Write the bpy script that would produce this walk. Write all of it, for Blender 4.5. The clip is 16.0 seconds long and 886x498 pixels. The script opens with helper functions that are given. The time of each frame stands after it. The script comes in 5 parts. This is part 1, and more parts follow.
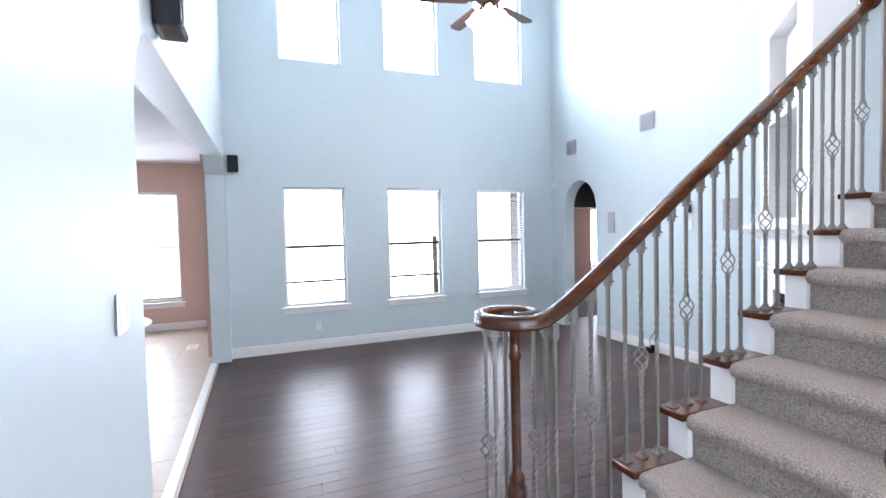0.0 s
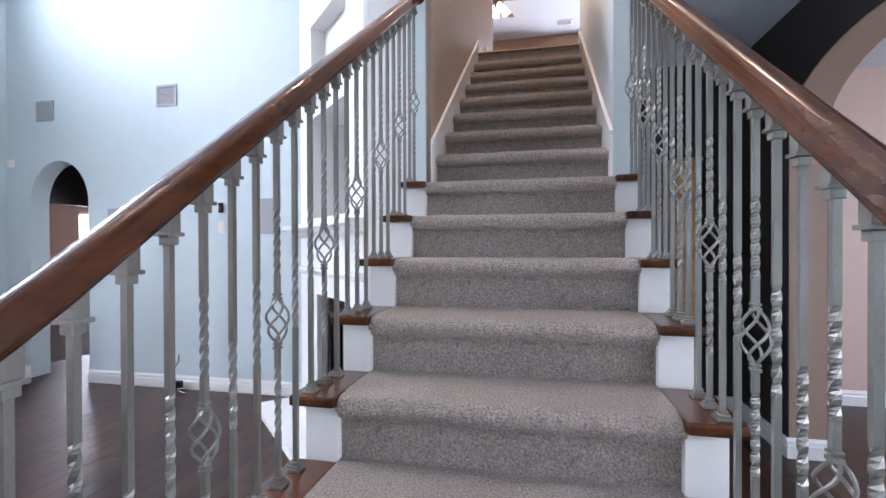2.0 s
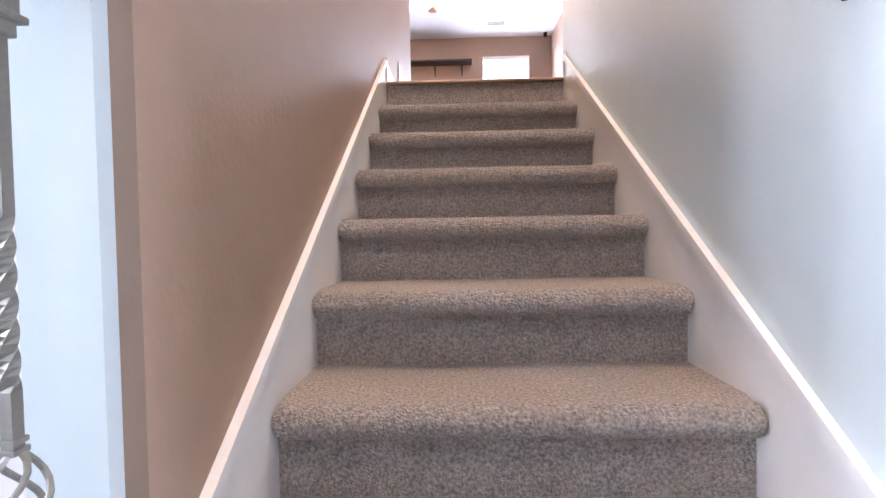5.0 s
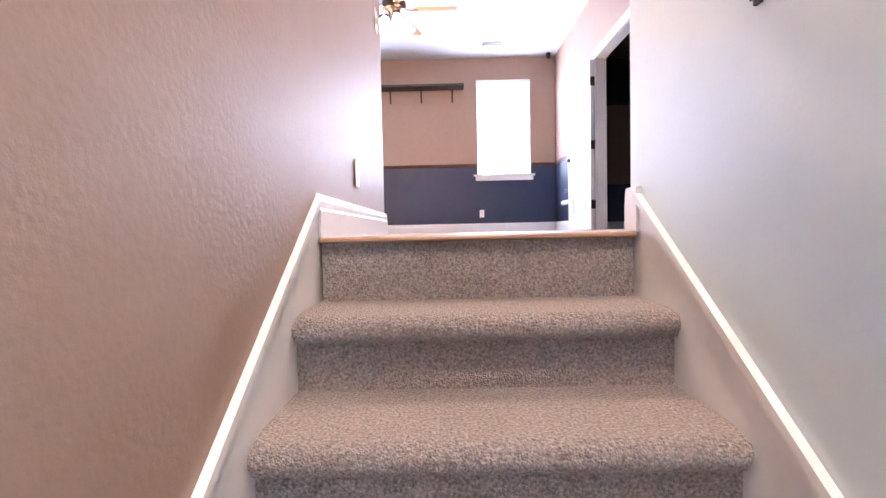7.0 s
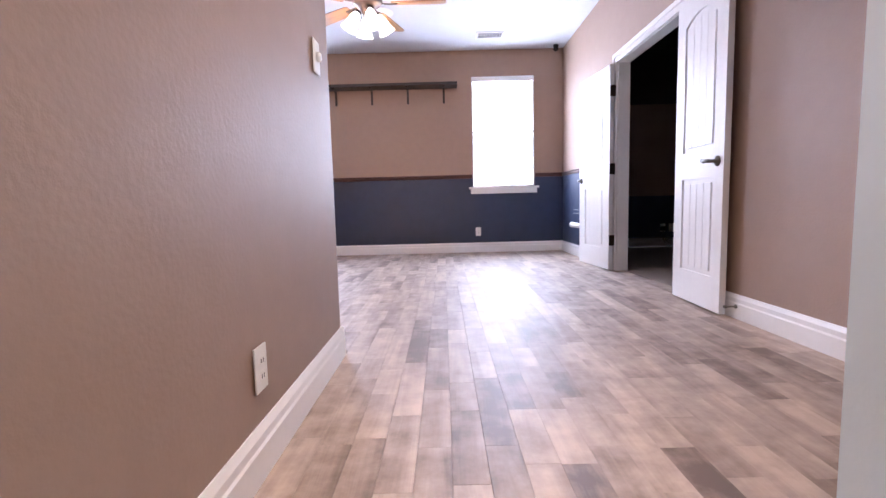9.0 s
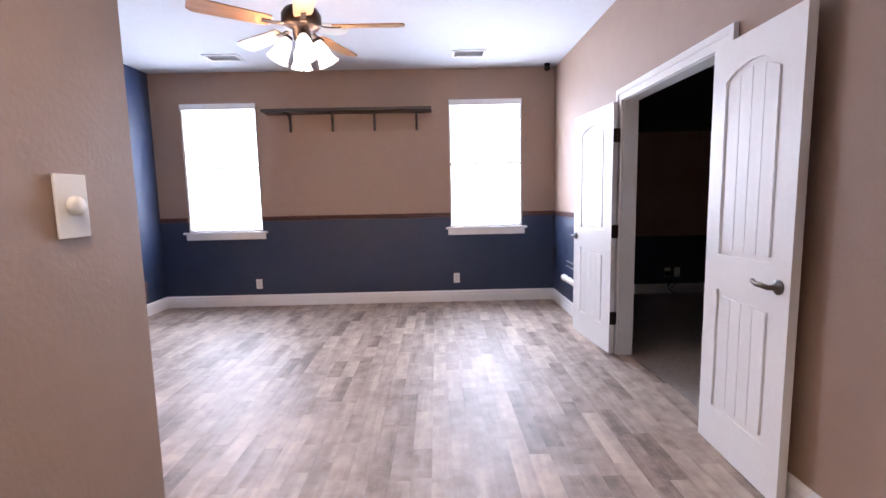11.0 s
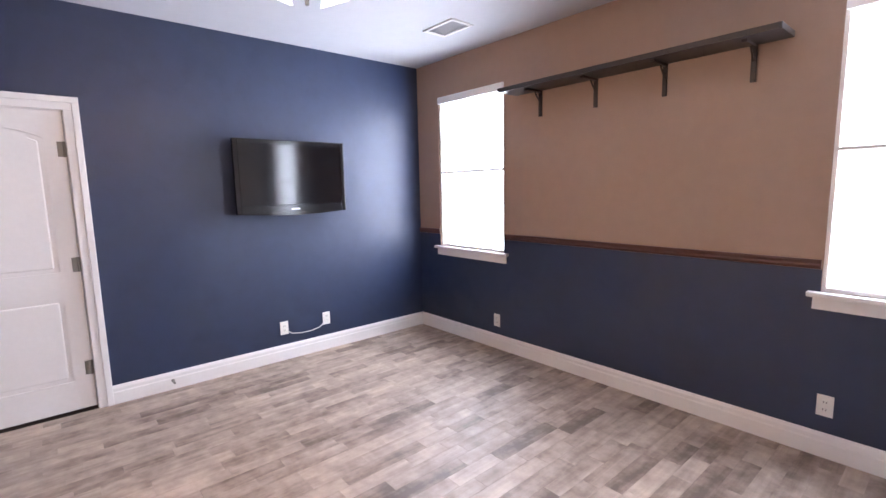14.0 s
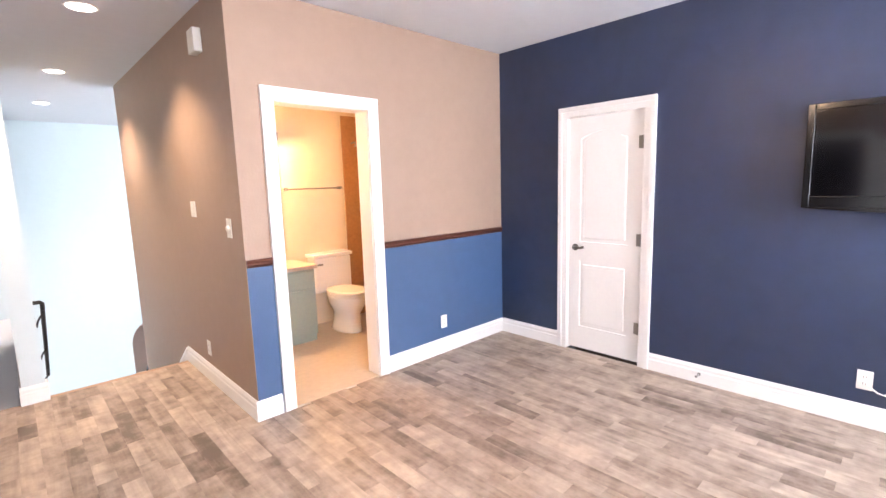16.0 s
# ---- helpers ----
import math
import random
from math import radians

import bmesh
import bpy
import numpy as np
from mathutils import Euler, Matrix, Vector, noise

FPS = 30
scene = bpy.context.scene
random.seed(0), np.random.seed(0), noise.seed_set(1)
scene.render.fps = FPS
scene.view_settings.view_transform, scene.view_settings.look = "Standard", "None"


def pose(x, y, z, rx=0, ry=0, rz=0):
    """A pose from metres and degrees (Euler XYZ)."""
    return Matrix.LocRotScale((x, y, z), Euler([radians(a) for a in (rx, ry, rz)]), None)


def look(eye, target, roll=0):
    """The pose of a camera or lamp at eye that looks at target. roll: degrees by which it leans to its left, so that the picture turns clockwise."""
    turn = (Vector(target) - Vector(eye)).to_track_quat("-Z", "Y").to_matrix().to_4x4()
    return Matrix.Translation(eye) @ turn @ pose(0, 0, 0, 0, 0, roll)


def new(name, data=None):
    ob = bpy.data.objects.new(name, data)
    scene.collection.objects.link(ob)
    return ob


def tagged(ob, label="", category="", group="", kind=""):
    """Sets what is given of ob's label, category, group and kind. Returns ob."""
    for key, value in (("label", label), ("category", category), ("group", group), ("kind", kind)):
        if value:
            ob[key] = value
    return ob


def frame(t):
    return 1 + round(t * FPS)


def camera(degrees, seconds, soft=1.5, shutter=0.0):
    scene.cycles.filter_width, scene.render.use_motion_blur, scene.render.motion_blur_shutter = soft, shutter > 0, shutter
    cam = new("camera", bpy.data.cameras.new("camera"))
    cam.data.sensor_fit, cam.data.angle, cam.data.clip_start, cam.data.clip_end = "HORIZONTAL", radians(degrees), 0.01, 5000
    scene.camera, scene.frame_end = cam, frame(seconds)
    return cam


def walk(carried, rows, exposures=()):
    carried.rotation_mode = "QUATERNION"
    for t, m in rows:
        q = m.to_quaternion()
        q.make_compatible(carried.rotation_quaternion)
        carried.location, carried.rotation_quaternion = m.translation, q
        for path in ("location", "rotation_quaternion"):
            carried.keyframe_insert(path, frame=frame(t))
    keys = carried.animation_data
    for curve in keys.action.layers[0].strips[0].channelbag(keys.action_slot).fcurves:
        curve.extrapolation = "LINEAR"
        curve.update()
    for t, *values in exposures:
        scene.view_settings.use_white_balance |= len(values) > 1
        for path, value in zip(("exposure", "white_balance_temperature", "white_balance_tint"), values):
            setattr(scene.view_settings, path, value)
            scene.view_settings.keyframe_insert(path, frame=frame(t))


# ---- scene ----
cam = camera(87.9, 16.0)
PATH = [
    (0, (0.97, -5.243, 1.61), (-0.885, -4.5, 1.534), -1.4),
    (0.5, (0.7, -5.074, 1.55), (-0.92, -3.901, 1.524), -1.1),
    (1, (0.464, -4.923, 1.481), (-0.79, -3.365, 1.463), -0.1),
    (1.5, (0.261, -4.815, 1.464), (-0.425, -2.937, 1.44), 0.2),
    (2, (0.117, -4.531, 1.425), (-0.298, -2.574, 1.413), -0.2),
    (2.5, (0.023, -4.139, 1.473), (-0.242, -2.156, 1.448), -0.9),
    (3, (-0.04, -3.69, 1.601), (-0.214, -1.698, 1.567), -0.9),
    (3.5, (-0.022, -3.34, 1.834), (-0.134, -1.344, 1.768), -1.1),
    (4, (-0.053, -3.03, 2.026), (-0.143, -1.032, 1.975), -1.4),
    (4.5, (-0.084, -2.748, 2.275), (-0.161, -0.75, 2.217), -1.4),
    (4.7, (-0.109, -2.66, 2.364), (-0.18, -0.662, 2.308), -1.2),
    (6.8, (-0.098, -1.498, 3.265), (-0.118, 0.5, 3.192), -1.1),
    (7, (-0.09, -1.397, 3.344), (-0.11, 0.601, 3.271), -1.2),
    (7.2, (-0.063, -1.296, 3.41), (-0.095, 0.703, 3.339), -1.6),
    (7.5, (-0.07, -1.158, 3.517), (-0.09, 0.84, 3.42), -1.3),
    (8, (-0.11, -0.938, 3.69), (-0.123, 1.054, 3.517), -1.4),
    (8.5, (-0.072, -0.707, 3.859), (-0.084, 1.284, 3.667), -1.5),
    (11, (0.238, 0.417, 4.595), (0.262, 2.404, 4.365), -1.2),
    (11.5, (0.29, 0.735, 4.719), (0.316, 2.721, 4.484), -1.4),
    (11.8, (0.384, 0.906, 4.738), (0.386, 2.893, 4.511), -1.5),
    (12, (0.445, 1.041, 4.76), (0.419, 3.026, 4.523), -1.5),
    (12.5, (0.614, 1.403, 4.776), (0.317, 3.366, 4.533), -1.6),
    (13, (0.714, 1.857, 4.803), (0.032, 3.72, 4.547), -1.5),
    (13.5, (0.795, 2.298, 4.837), (-0.316, 3.94, 4.573), -1.2),
    (14, (0.899, 2.8, 4.806), (-0.606, 4.092, 4.544), -1.2),
    (14.5, (0.962, 3.41, 4.826), (-0.885, 4.125, 4.554), -1.2),
    (15, (0.875, 3.828, 4.752), (-1.112, 3.887, 4.525), -1.4),
    (15.5, (0.762, 4.09, 4.725), (-1.122, 3.465, 4.497), -1.2),
    (16, (0.557, 4.45, 4.835), (-0.803, 3.012, 4.554), -1.7),
]
walk(cam, [(t, look(eye, target, roll)) for t, eye, target, roll in PATH],
     exposures=[(0, 0.04, 5820, 18), (0.5, -0.22, 5770, 18), (1.5, -0.5, 5790, 19), (2.5, 0.15, 5770, 21), (3.5, 0.5, 5820, 23), (4.7, 0.5, 5820, 23), (7, 0.85, 5500, 25), (8.5, 0.3, 5370, 25), (11, -0.15, 5560, 21), (13, -0.15, 5640, 21), (14.5, -0.06, 5860, 20), (15.5, 0.32, 5860, 19), (16, 0.5, 6180, 18)])

# ---- light ----
world = bpy.data.worlds.new("world")
scene.world = world
world.use_nodes = True
wn = world.node_tree
sky = wn.nodes.new("ShaderNodeTexSky")
sky.sky_type = "NISHITA"
sky.sun_disc = False
sky.sun_elevation = radians(48)
sky.sun_rotation = radians(200)
wn.links.new(sky.outputs[0], wn.nodes["Background"].inputs[0])
wn.nodes["Background"].inputs[1].default_value = 0.12

sun_data = bpy.data.lights.new("sun", "SUN")
sun_data.energy, sun_data.angle, sun_data.color = 2.0, radians(0.5), (1.0, 0.95, 0.88)
sun = new("sun", sun_data)
sun.matrix_world = pose(0, 0, 12, 42, 0, 20)


def window_light(name, eye, target, width, height, power, color, spread=152):
    data = bpy.data.lights.new(name, "AREA")
    data.shape, data.size, data.size_y = "RECTANGLE", width, height
    data.energy, data.color, data.spread = power, color, radians(spread)
    ob = new(name, data)
    ob.matrix_world = look(eye, target)
    return ob


def bulb_light(name, place, power, color, radius=0.04):
    data = bpy.data.lights.new(name, "POINT")
    data.energy, data.color, data.shadow_soft_size = power, color, radius
    ob = new(name, data)
    ob.location = place
    return ob


DAY = (0.93, 0.97, 1.0)
WARM = (1.0, 0.72, 0.45)
LZ = 3.335            # upper floor
CZ = 6.03             # upper ceiling
RISE, GO, HALF = 0.1962, 0.2725, 0.49
WX = -5.66            # living room window wall
BY = -0.55            # living room back wall
AY = -5.62            # living room arch wall
RX0, RX1, RY0, RY1 = -2.99, 1.625, 1.55, 5.83   # upper room
WINDOWS_UP = [(-2.66, -1.80), (0.40, 1.24)]
WINDOWS_LOW = [(-4.92, -4.08), (-3.45, -2.60), (-1.97, -1.12)]
for a, b in WINDOWS_UP:
    window_light("window_daylight", ((a + b) / 2, RY1 + 0.07, 4.96), ((a + b) / 2, 2.4, 4.96), 0.82, 1.44, 70, DAY, 176)
for a, b in WINDOWS_LOW:
    window_light("window_daylight", (WX - 0.5, (a + b) / 2, 1.45), (0, (a + b) / 2, 1.45), 0.9, 1.7, 45, DAY)
    window_light("window_daylight", (WX - 0.13, (a + b) / 2, 4.85), (0, (a + b) / 2, 4.6), 0.9, 1.7, 85, DAY)
# fill lamp added on the unseen entry side to brighten the right of the stairs
window_light("window_daylight", (3.45, -4.5, 1.4), (0, -4.3, 1.0), 1.3, 2.0, 52, DAY)
# added lamp at an assumed, unseen window brightens the room beyond the arch
window_light("window_daylight", (6.1, -2.2, 1.6), (0, -2.2, 0.8), 1.5, 1.4, 190, DAY)


def can_light(x, y, power):
    data = bpy.data.lights.new("can_lamp", "SPOT")
    data.energy, data.color, data.spot_size, data.spot_blend, data.shadow_soft_size = power, WARM, radians(115), 0.7, 0.06
    ob = new("can_lamp", data)
    ob.location = (x, y, CZ - 0.02)


for y, power in ((0.60, 180), (-1.50, 235), (-3.60, 150)):
    can_light(0.05, y, power)
for i in range(4):
    a = radians(28 + 90 * i)
    bulb_light("fan_bulb", (-0.60 + 0.19 * math.cos(a), 3.52 + 0.19 * math.sin(a), 5.52), 15, (1.0, 0.62, 0.34))
bulb_light("fan_bulb", (-3.0, -3.12, 3.46), 25, WARM, 0.1)
bulb_light("vanity_bulb", (-1.2, 0.06, LZ + 1.80), 75, (1.0, 0.56, 0.21), 0.08)

# ---- materials ----
def material(name, base, rough=0.5, metal=0.0, var=0.06, scale=6.0, bump=0.0, bump_scale=120.0, coat=0.0, stretch=(1, 1, 1), spec=0.5, smudge=0.0):
    """Principled surface with large stains, fine grain and relief."""
    m = bpy.data.materials.new(name)
    m.use_nodes = True
    n, l = m.node_tree.nodes, m.node_tree.links
    p = n["Principled BSDF"]
    p.inputs["Roughness"].default_value = rough
    p.inputs["Metallic"].default_value = metal
    p.inputs["Coat Weight"].default_value = coat
    p.inputs["Coat Roughness"].default_value = 0.12
    p.inputs["Specular IOR Level"].default_value = spec
    co = n.new("ShaderNodeTexCoord")
    mp = n.new("ShaderNodeMapping")
    mp.inputs["Scale"].default_value = stretch
    l.new(co.outputs["Object"], mp.inputs[0])
    big, fine = n.new("ShaderNodeTexNoise"), n.new("ShaderNodeTexNoise")
    big.inputs["Scale"].default_value, fine.inputs["Scale"].default_value = scale * 0.25, scale * 6
    big.inputs["Detail"].default_value, fine.inputs["Detail"].default_value = 3, 4
    l.new(mp.outputs[0], big.inputs[0])
    l.new(mp.outputs[0], fine.inputs[0])
    add = n.new("ShaderNodeMath")
    add.operation = "ADD"
    l.new(big.outputs[0], add.inputs[0])
    l.new(fine.outputs[0], add.inputs[1])
    ramp = n.new("ShaderNodeMapRange")
    ramp.inputs["From Min"].default_value, ramp.inputs["From Max"].default_value = 0.6, 1.4
    ramp.inputs["To Min"].default_value, ramp.inputs["To Max"].default_value = 1 - var, 1 + var
    l.new(add.outputs[0], ramp.inputs[0])
    mul = n.new("ShaderNodeVectorMath")
    mul.operation = "SCALE"
    mul.inputs[0].default_value = base
    l.new(ramp.outputs[0], mul.inputs["Scale"])
    l.new(mul.outputs[0], p.inputs["Base Color"])
    if smudge:
        sm, sr = n.new("ShaderNodeTexNoise"), n.new("ShaderNodeMapRange")
        sm.inputs["Scale"].default_value, sm.inputs["Detail"].default_value, sm.inputs["Distortion"].default_value = 2.6, 5, 1.2
        l.new(mp.outputs[0], sm.inputs[0])
        sr.inputs["From Min"].default_value, sr.inputs["From Max"].default_value = 0.45, 0.72
        sr.inputs["To Min"].default_value, sr.inputs["To Max"].default_value = rough, rough + smudge
        l.new(sm.outputs[0], sr.inputs[0])
        l.new(sr.outputs[0], p.inputs["Roughness"])
    if bump:
        b, t = n.new("ShaderNodeBump"), n.new("ShaderNodeTexNoise")
        t.inputs["Scale"].default_value, t.inputs["Detail"].default_value = bump_scale, 3
        l.new(mp.outputs[0], t.inputs[0])
        b.inputs["Strength"].default_value, b.inputs["Distance"].default_value = bump, 0.01
        l.new(t.outputs[0], b.inputs["Height"])
        l.new(b.outputs[0], p.inputs["Normal"])
    return m


def glow(name, color, strength):
    m = bpy.data.materials.new(name)
    m.use_nodes = True
    p = m.node_tree.nodes["Principled BSDF"]
    p.inputs["Base Color"].default_value = (*color, 1)
    p.inputs["Emission Color"].default_value = (*color, 1)
    p.inputs["Emission Strength"].default_value = strength
    return m


def wood(name, dark, light, rough, grain_axis, coat=0.0, per_piece=0.0, scale=1.0, mottle=0.0):
    """Wood with grain along one axis; per_piece: spread of tone between pieces."""
    m = bpy.data.materials.new(name)
    m.use_nodes = True
    n, l = m.node_tree.nodes, m.node_tree.links
    p = n["Principled BSDF"]
    p.inputs["Roughness"].default_value = rough
    p.inputs["Coat Weight"].default_value = coat
    p.inputs["Coat Roughness"].default_value = 0.15
    co, mp = n.new("ShaderNodeTexCoord"), n.new("ShaderNodeMapping")
    info = n.new("ShaderNodeObjectInfo")
    geo = n.new("ShaderNodeNewGeometry")
    rnd = n.new("ShaderNodeMath")
    rnd.operation = "ADD"
    l.new(info.outputs["Random"], rnd.inputs[0])
    l.new(geo.outputs["Random Per Island"], rnd.inputs[1])
    fr = n.new("ShaderNodeMath")
    fr.operation = "FRACT"
    l.new(rnd.outputs[0], fr.inputs[0])
    st = [22.0 * scale] * 3
    st["xyz".index(grain_axis)] = 1.6 * scale
    mp.inputs["Scale"].default_value = st
    l.new(co.outputs["Object"], mp.inputs[0])
    off = n.new("ShaderNodeVectorMath")
    off.operation = "SCALE"
    off.inputs[0].default_value = (37, 53, 71)
    l.new(fr.outputs[0], off.inputs["Scale"])
    l.new(off.outputs[0], mp.inputs["Location"])
    t = n.new("ShaderNodeTexNoise")
    t.inputs["Scale"].default_value, t.inputs["Detail"].default_value, t.inputs["Roughness"].default_value = 1.0, 6, 0.65
    t.inputs["Distortion"].default_value = 0.6
    l.new(mp.outputs[0], t.inputs[0])
    t2 = n.new("ShaderNodeTexNoise")
    t2.inputs["Scale"].default_value, t2.inputs["Detail"].default_value = 0.22, 3
    l.new(mp.outputs[0], t2.inputs[0])
    mix1 = n.new("ShaderNodeMath")
    mix1.operation = "MULTIPLY_ADD"
    l.new(t2.outputs[0], mix1.inputs[0])
    mix1.inputs[1].default_value = 0.9
    l.new(t.outputs[0], mix1.inputs[2])
    if mottle:
        add3 = n.new("ShaderNodeVectorMath")
        add3.operation = "ADD"
        l.new(co.outputs["Object"], add3.inputs[0])
        l.new(off.outputs[0], add3.inputs[1])
        t3, m3 = n.new("ShaderNodeTexNoise"), n.new("ShaderNodeMath")
        t3.inputs["Scale"].default_value, t3.inputs["Detail"].default_value, t3.inputs["Roughness"].default_value = 9.0, 5, 0.6
        l.new(add3.outputs[0], t3.inputs[0])
        sub = n.new("ShaderNodeMath")
        sub.operation = "SUBTRACT"
        l.new(t3.outputs[0], sub.inputs[0])
        sub.inputs[1].default_value = 0.5
        m3.operation = "MULTIPLY_ADD"
        l.new(sub.outputs[0], m3.inputs[0])
        m3.inputs[1].default_value = mottle
        l.new(mix1.outputs[0], m3.inputs[2])
        mix1 = m3
    tone = n.new("ShaderNodeMath")
    tone.operation = "MULTIPLY_ADD"
    l.new(fr.outputs[0], tone.inputs[0])
    tone.inputs[1].default_value = per_piece
    l.new(mix1.outputs[0], tone.inputs[2])
    ramp = n.new("ShaderNodeMapRange")
    ramp.inputs["From Min"].default_value = 0.65 + per_piece * 0.2
    ramp.inputs["From Max"].default_value = 1.25 + per_piece * 0.8
    l.new(tone.outputs[0], ramp.inputs[0])
    mix = n.new("ShaderNodeMix")
    mix.data_type = "RGBA"
    l.new(ramp.outputs[0], mix.inputs[0])
    mix.inputs[6].default_value, mix.inputs[7].default_value = (*dark, 1), (*light, 1)
    l.new(mix.outputs[2], p.inputs["Base Color"])
    b = n.new("ShaderNodeBump")
    b.inputs["Strength"].default_value, b.inputs["Distance"].default_value = 0.12, 0.004
    l.new(t.outputs[0], b.inputs["Height"])
    l.new(b.outputs[0], p.inputs["Normal"])
    return m


def carpet_material():
    m = material("carpet", (0.49, 0.425, 0.375), 0.97, var=0.12, scale=6, spec=0.1)
    n, l = m.node_tree.nodes, m.node_tree.links
    p = n["Principled BSDF"]
    p.inputs["Sheen Weight"].default_value = 0.15
    co = n.new("ShaderNodeTexCoord")
    v, f = n.new("ShaderNodeTexVoronoi"), n.new("ShaderNodeTexNoise")
    v.inputs["Scale"].default_value = 210
    f.inputs["Scale"].default_value, f.inputs["Detail"].default_value = 140, 5
    l.new(co.outputs["Object"], v.inputs[0])
    l.new(co.outputs["Object"], f.inputs[0])
    mul = n.new("ShaderNodeMix")
    mul.data_type, mul.blend_type = "RGBA", "MULTIPLY"
    mul.inputs[0].default_value = 1.0
    ramp = n.new("ShaderNodeMapRange")
    ramp.inputs["From Min"].default_value, ramp.inputs["From Max"].default_value = 0.3, 0.7
    ramp.inputs["To Min"].default_value, ramp.inputs["To Max"].default_value = 0.55, 1.45
    l.new(f.outputs[0], ramp.inputs[0])
    old = p.inputs["Base Color"].links[0].from_socket
    l.new(old, mul.inputs[6])
    l.new(ramp.outputs[0], mul.inputs[7])
    l.new(mul.outputs[2], p.inputs["Base Color"])
    b = n.new("ShaderNodeBump")
    b.inputs["Strength"].default_value, b.inputs["Distance"].default_value = 1.0, 0.012
    add = n.new("ShaderNodeMath")
    add.operation = "ADD"
    l.new(v.outputs[0], add.inputs[0])
    l.new(f.outputs[0], add.inputs[1])
    l.new(add.outputs[0], b.inputs["Height"])
    l.new(b.outputs[0], p.inputs["Normal"])
    return m


def glass_material():
    m = bpy.data.materials.new("glass")
    m.use_nodes = True
    p = m.node_tree.nodes["Principled BSDF"]
    p.inputs["Base Color"].default_value = (0.96, 0.98, 0.98, 1)
    p.inputs["Roughness"].default_value = 0.02
    p.inputs["Transmission Weight"].default_value = 1.0
    p.inputs["IOR"].default_value = 1.05
    return m


MINT = material("mint_paint", (0.575, 0.655, 0.672), 0.45, var=0.03, scale=2, bump=0.06, bump_scale=70)
TAUPE = material("taupe_paint", (0.325, 0.228, 0.170), 0.58, var=0.05, scale=2, bump=0.12, bump_scale=75, spec=0.4)
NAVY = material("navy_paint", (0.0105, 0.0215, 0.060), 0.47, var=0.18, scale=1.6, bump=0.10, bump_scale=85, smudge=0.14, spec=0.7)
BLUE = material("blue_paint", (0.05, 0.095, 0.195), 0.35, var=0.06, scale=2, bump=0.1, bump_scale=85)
DARK = material("dark_brown", (0.028, 0.022, 0.02), 0.5, var=0.08, scale=2, bump=0.1, bump_scale=80)
BLUSH = material("blush_paint", (0.58, 0.43, 0.36), 0.55, var=0.03, scale=2, bump=0.05, bump_scale=70)
CREAM = material("bath_paint", (0.72, 0.62, 0.48), 0.5, var=0.03, scale=2, bump=0.05, bump_scale=70)
WHITE = material("white_trim", (0.80, 0.79, 0.77), 0.32, var=0.03, scale=5, bump=0.02, bump_scale=90)
CEIL = material("ceiling_paint", (0.60, 0.61, 0.635), 0.85, var=0.03, scale=2, bump=0.15, bump_scale=130)
STAIRWOOD = wood("stained_stair_wood", (0.025, 0.007, 0.0028), (0.112, 0.034, 0.010), 0.23, "y", coat=0.25)
DARKFLOOR = wood("dark_floor_wood", (0.018, 0.008, 0.0058), (0.072, 0.034, 0.023), 0.36, "y", coat=0.0, per_piece=0.5)
DARKFLOOR.node_tree.nodes["Principled BSDF"].inputs["Specular IOR Level"].default_value = 0.28
PLANK = wood("weathered_plank", (0.118, 0.079, 0.057), (0.50, 0.395, 0.315), 0.54, "y", per_piece=0.34, scale=0.6, mottle=1.05)
PLANK.node_tree.nodes["Principled BSDF"].inputs["Specular IOR Level"].default_value = 0.7
OAK = wood("oak_nosing", (0.26, 0.15, 0.085), (0.42, 0.27, 0.165), 0.35, "x")
RAILWOOD = wood("chair_rail_wood", (0.035, 0.012, 0.008), (0.11, 0.035, 0.02), 0.35, "x")
SHELFWOOD = wood("shelf_wood", (0.012, 0.010, 0.010), (0.045, 0.032, 0.028), 0.4, "x")
BLADE = wood("fan_blade_wood", (0.20, 0.10, 0.04), (0.48, 0.27, 0.12), 0.3, "x")
CARPET = carpet_material()
GLASS = glass_material()
GREY = material("grey_grille_paint", (0.36, 0.36, 0.38), 0.5, var=0.05, scale=12)
NICKEL = material("satin_nickel", (0.255, 0.25, 0.228), 0.36, metal=0.6, var=0.12, scale=30)
PEWTER = material("dark_satin_nickel", (0.16, 0.15, 0.135), 0.3, metal=0.75, var=0.15, scale=30)
BRONZE = material("dark_bronze", (0.05, 0.035, 0.028), 0.4, metal=0.8, var=0.15, scale=20)
IRON = material("black_iron", (0.012, 0.011, 0.011), 0.45, var=0.1, scale=10)
BLACK = material("black_plastic", (0.006, 0.006, 0.007), 0.14, var=0.1, scale=10)
SCREEN = material("screen_black", (0.003, 0.003, 0.004), 0.09, var=0.05, scale=4)
PLASTIC = material("white_plastic", (0.78, 0.76, 0.70), 0.35, var=0.03, scale=20)
TILE = material("floor_tile", (0.50, 0.42, 0.34), 0.35, var=0.12, scale=4, bump=0.05, bump_scale=30)
MIRROR = material("mirror_silver", (0.85, 0.86, 0.86), 0.02, metal=1.0, var=0.01)
PORCELAIN = material("porcelain", (0.82, 0.80, 0.76), 0.08, var=0.02, scale=6)
VANITY = material("grey_green_cabinet", (0.30, 0.38, 0.35), 0.4, var=0.06, scale=6)
AMBER = material("brown_wall_tile", (0.36, 0.19, 0.08), 0.3, var=0.2, scale=5)
GRASS = material("lawn", (0.07, 0.10, 0.035), 0.95, var=0.3, scale=3, bump=0.5, bump_scale=40)
BRICK = material("patio_brick", (0.48, 0.34, 0.26), 0.9, var=0.2, scale=6, bump=0.3, bump_scale=30)
SLAT = material("blind_slat", (0.50, 0.50, 0.51), 0.6, var=0.03, scale=6)
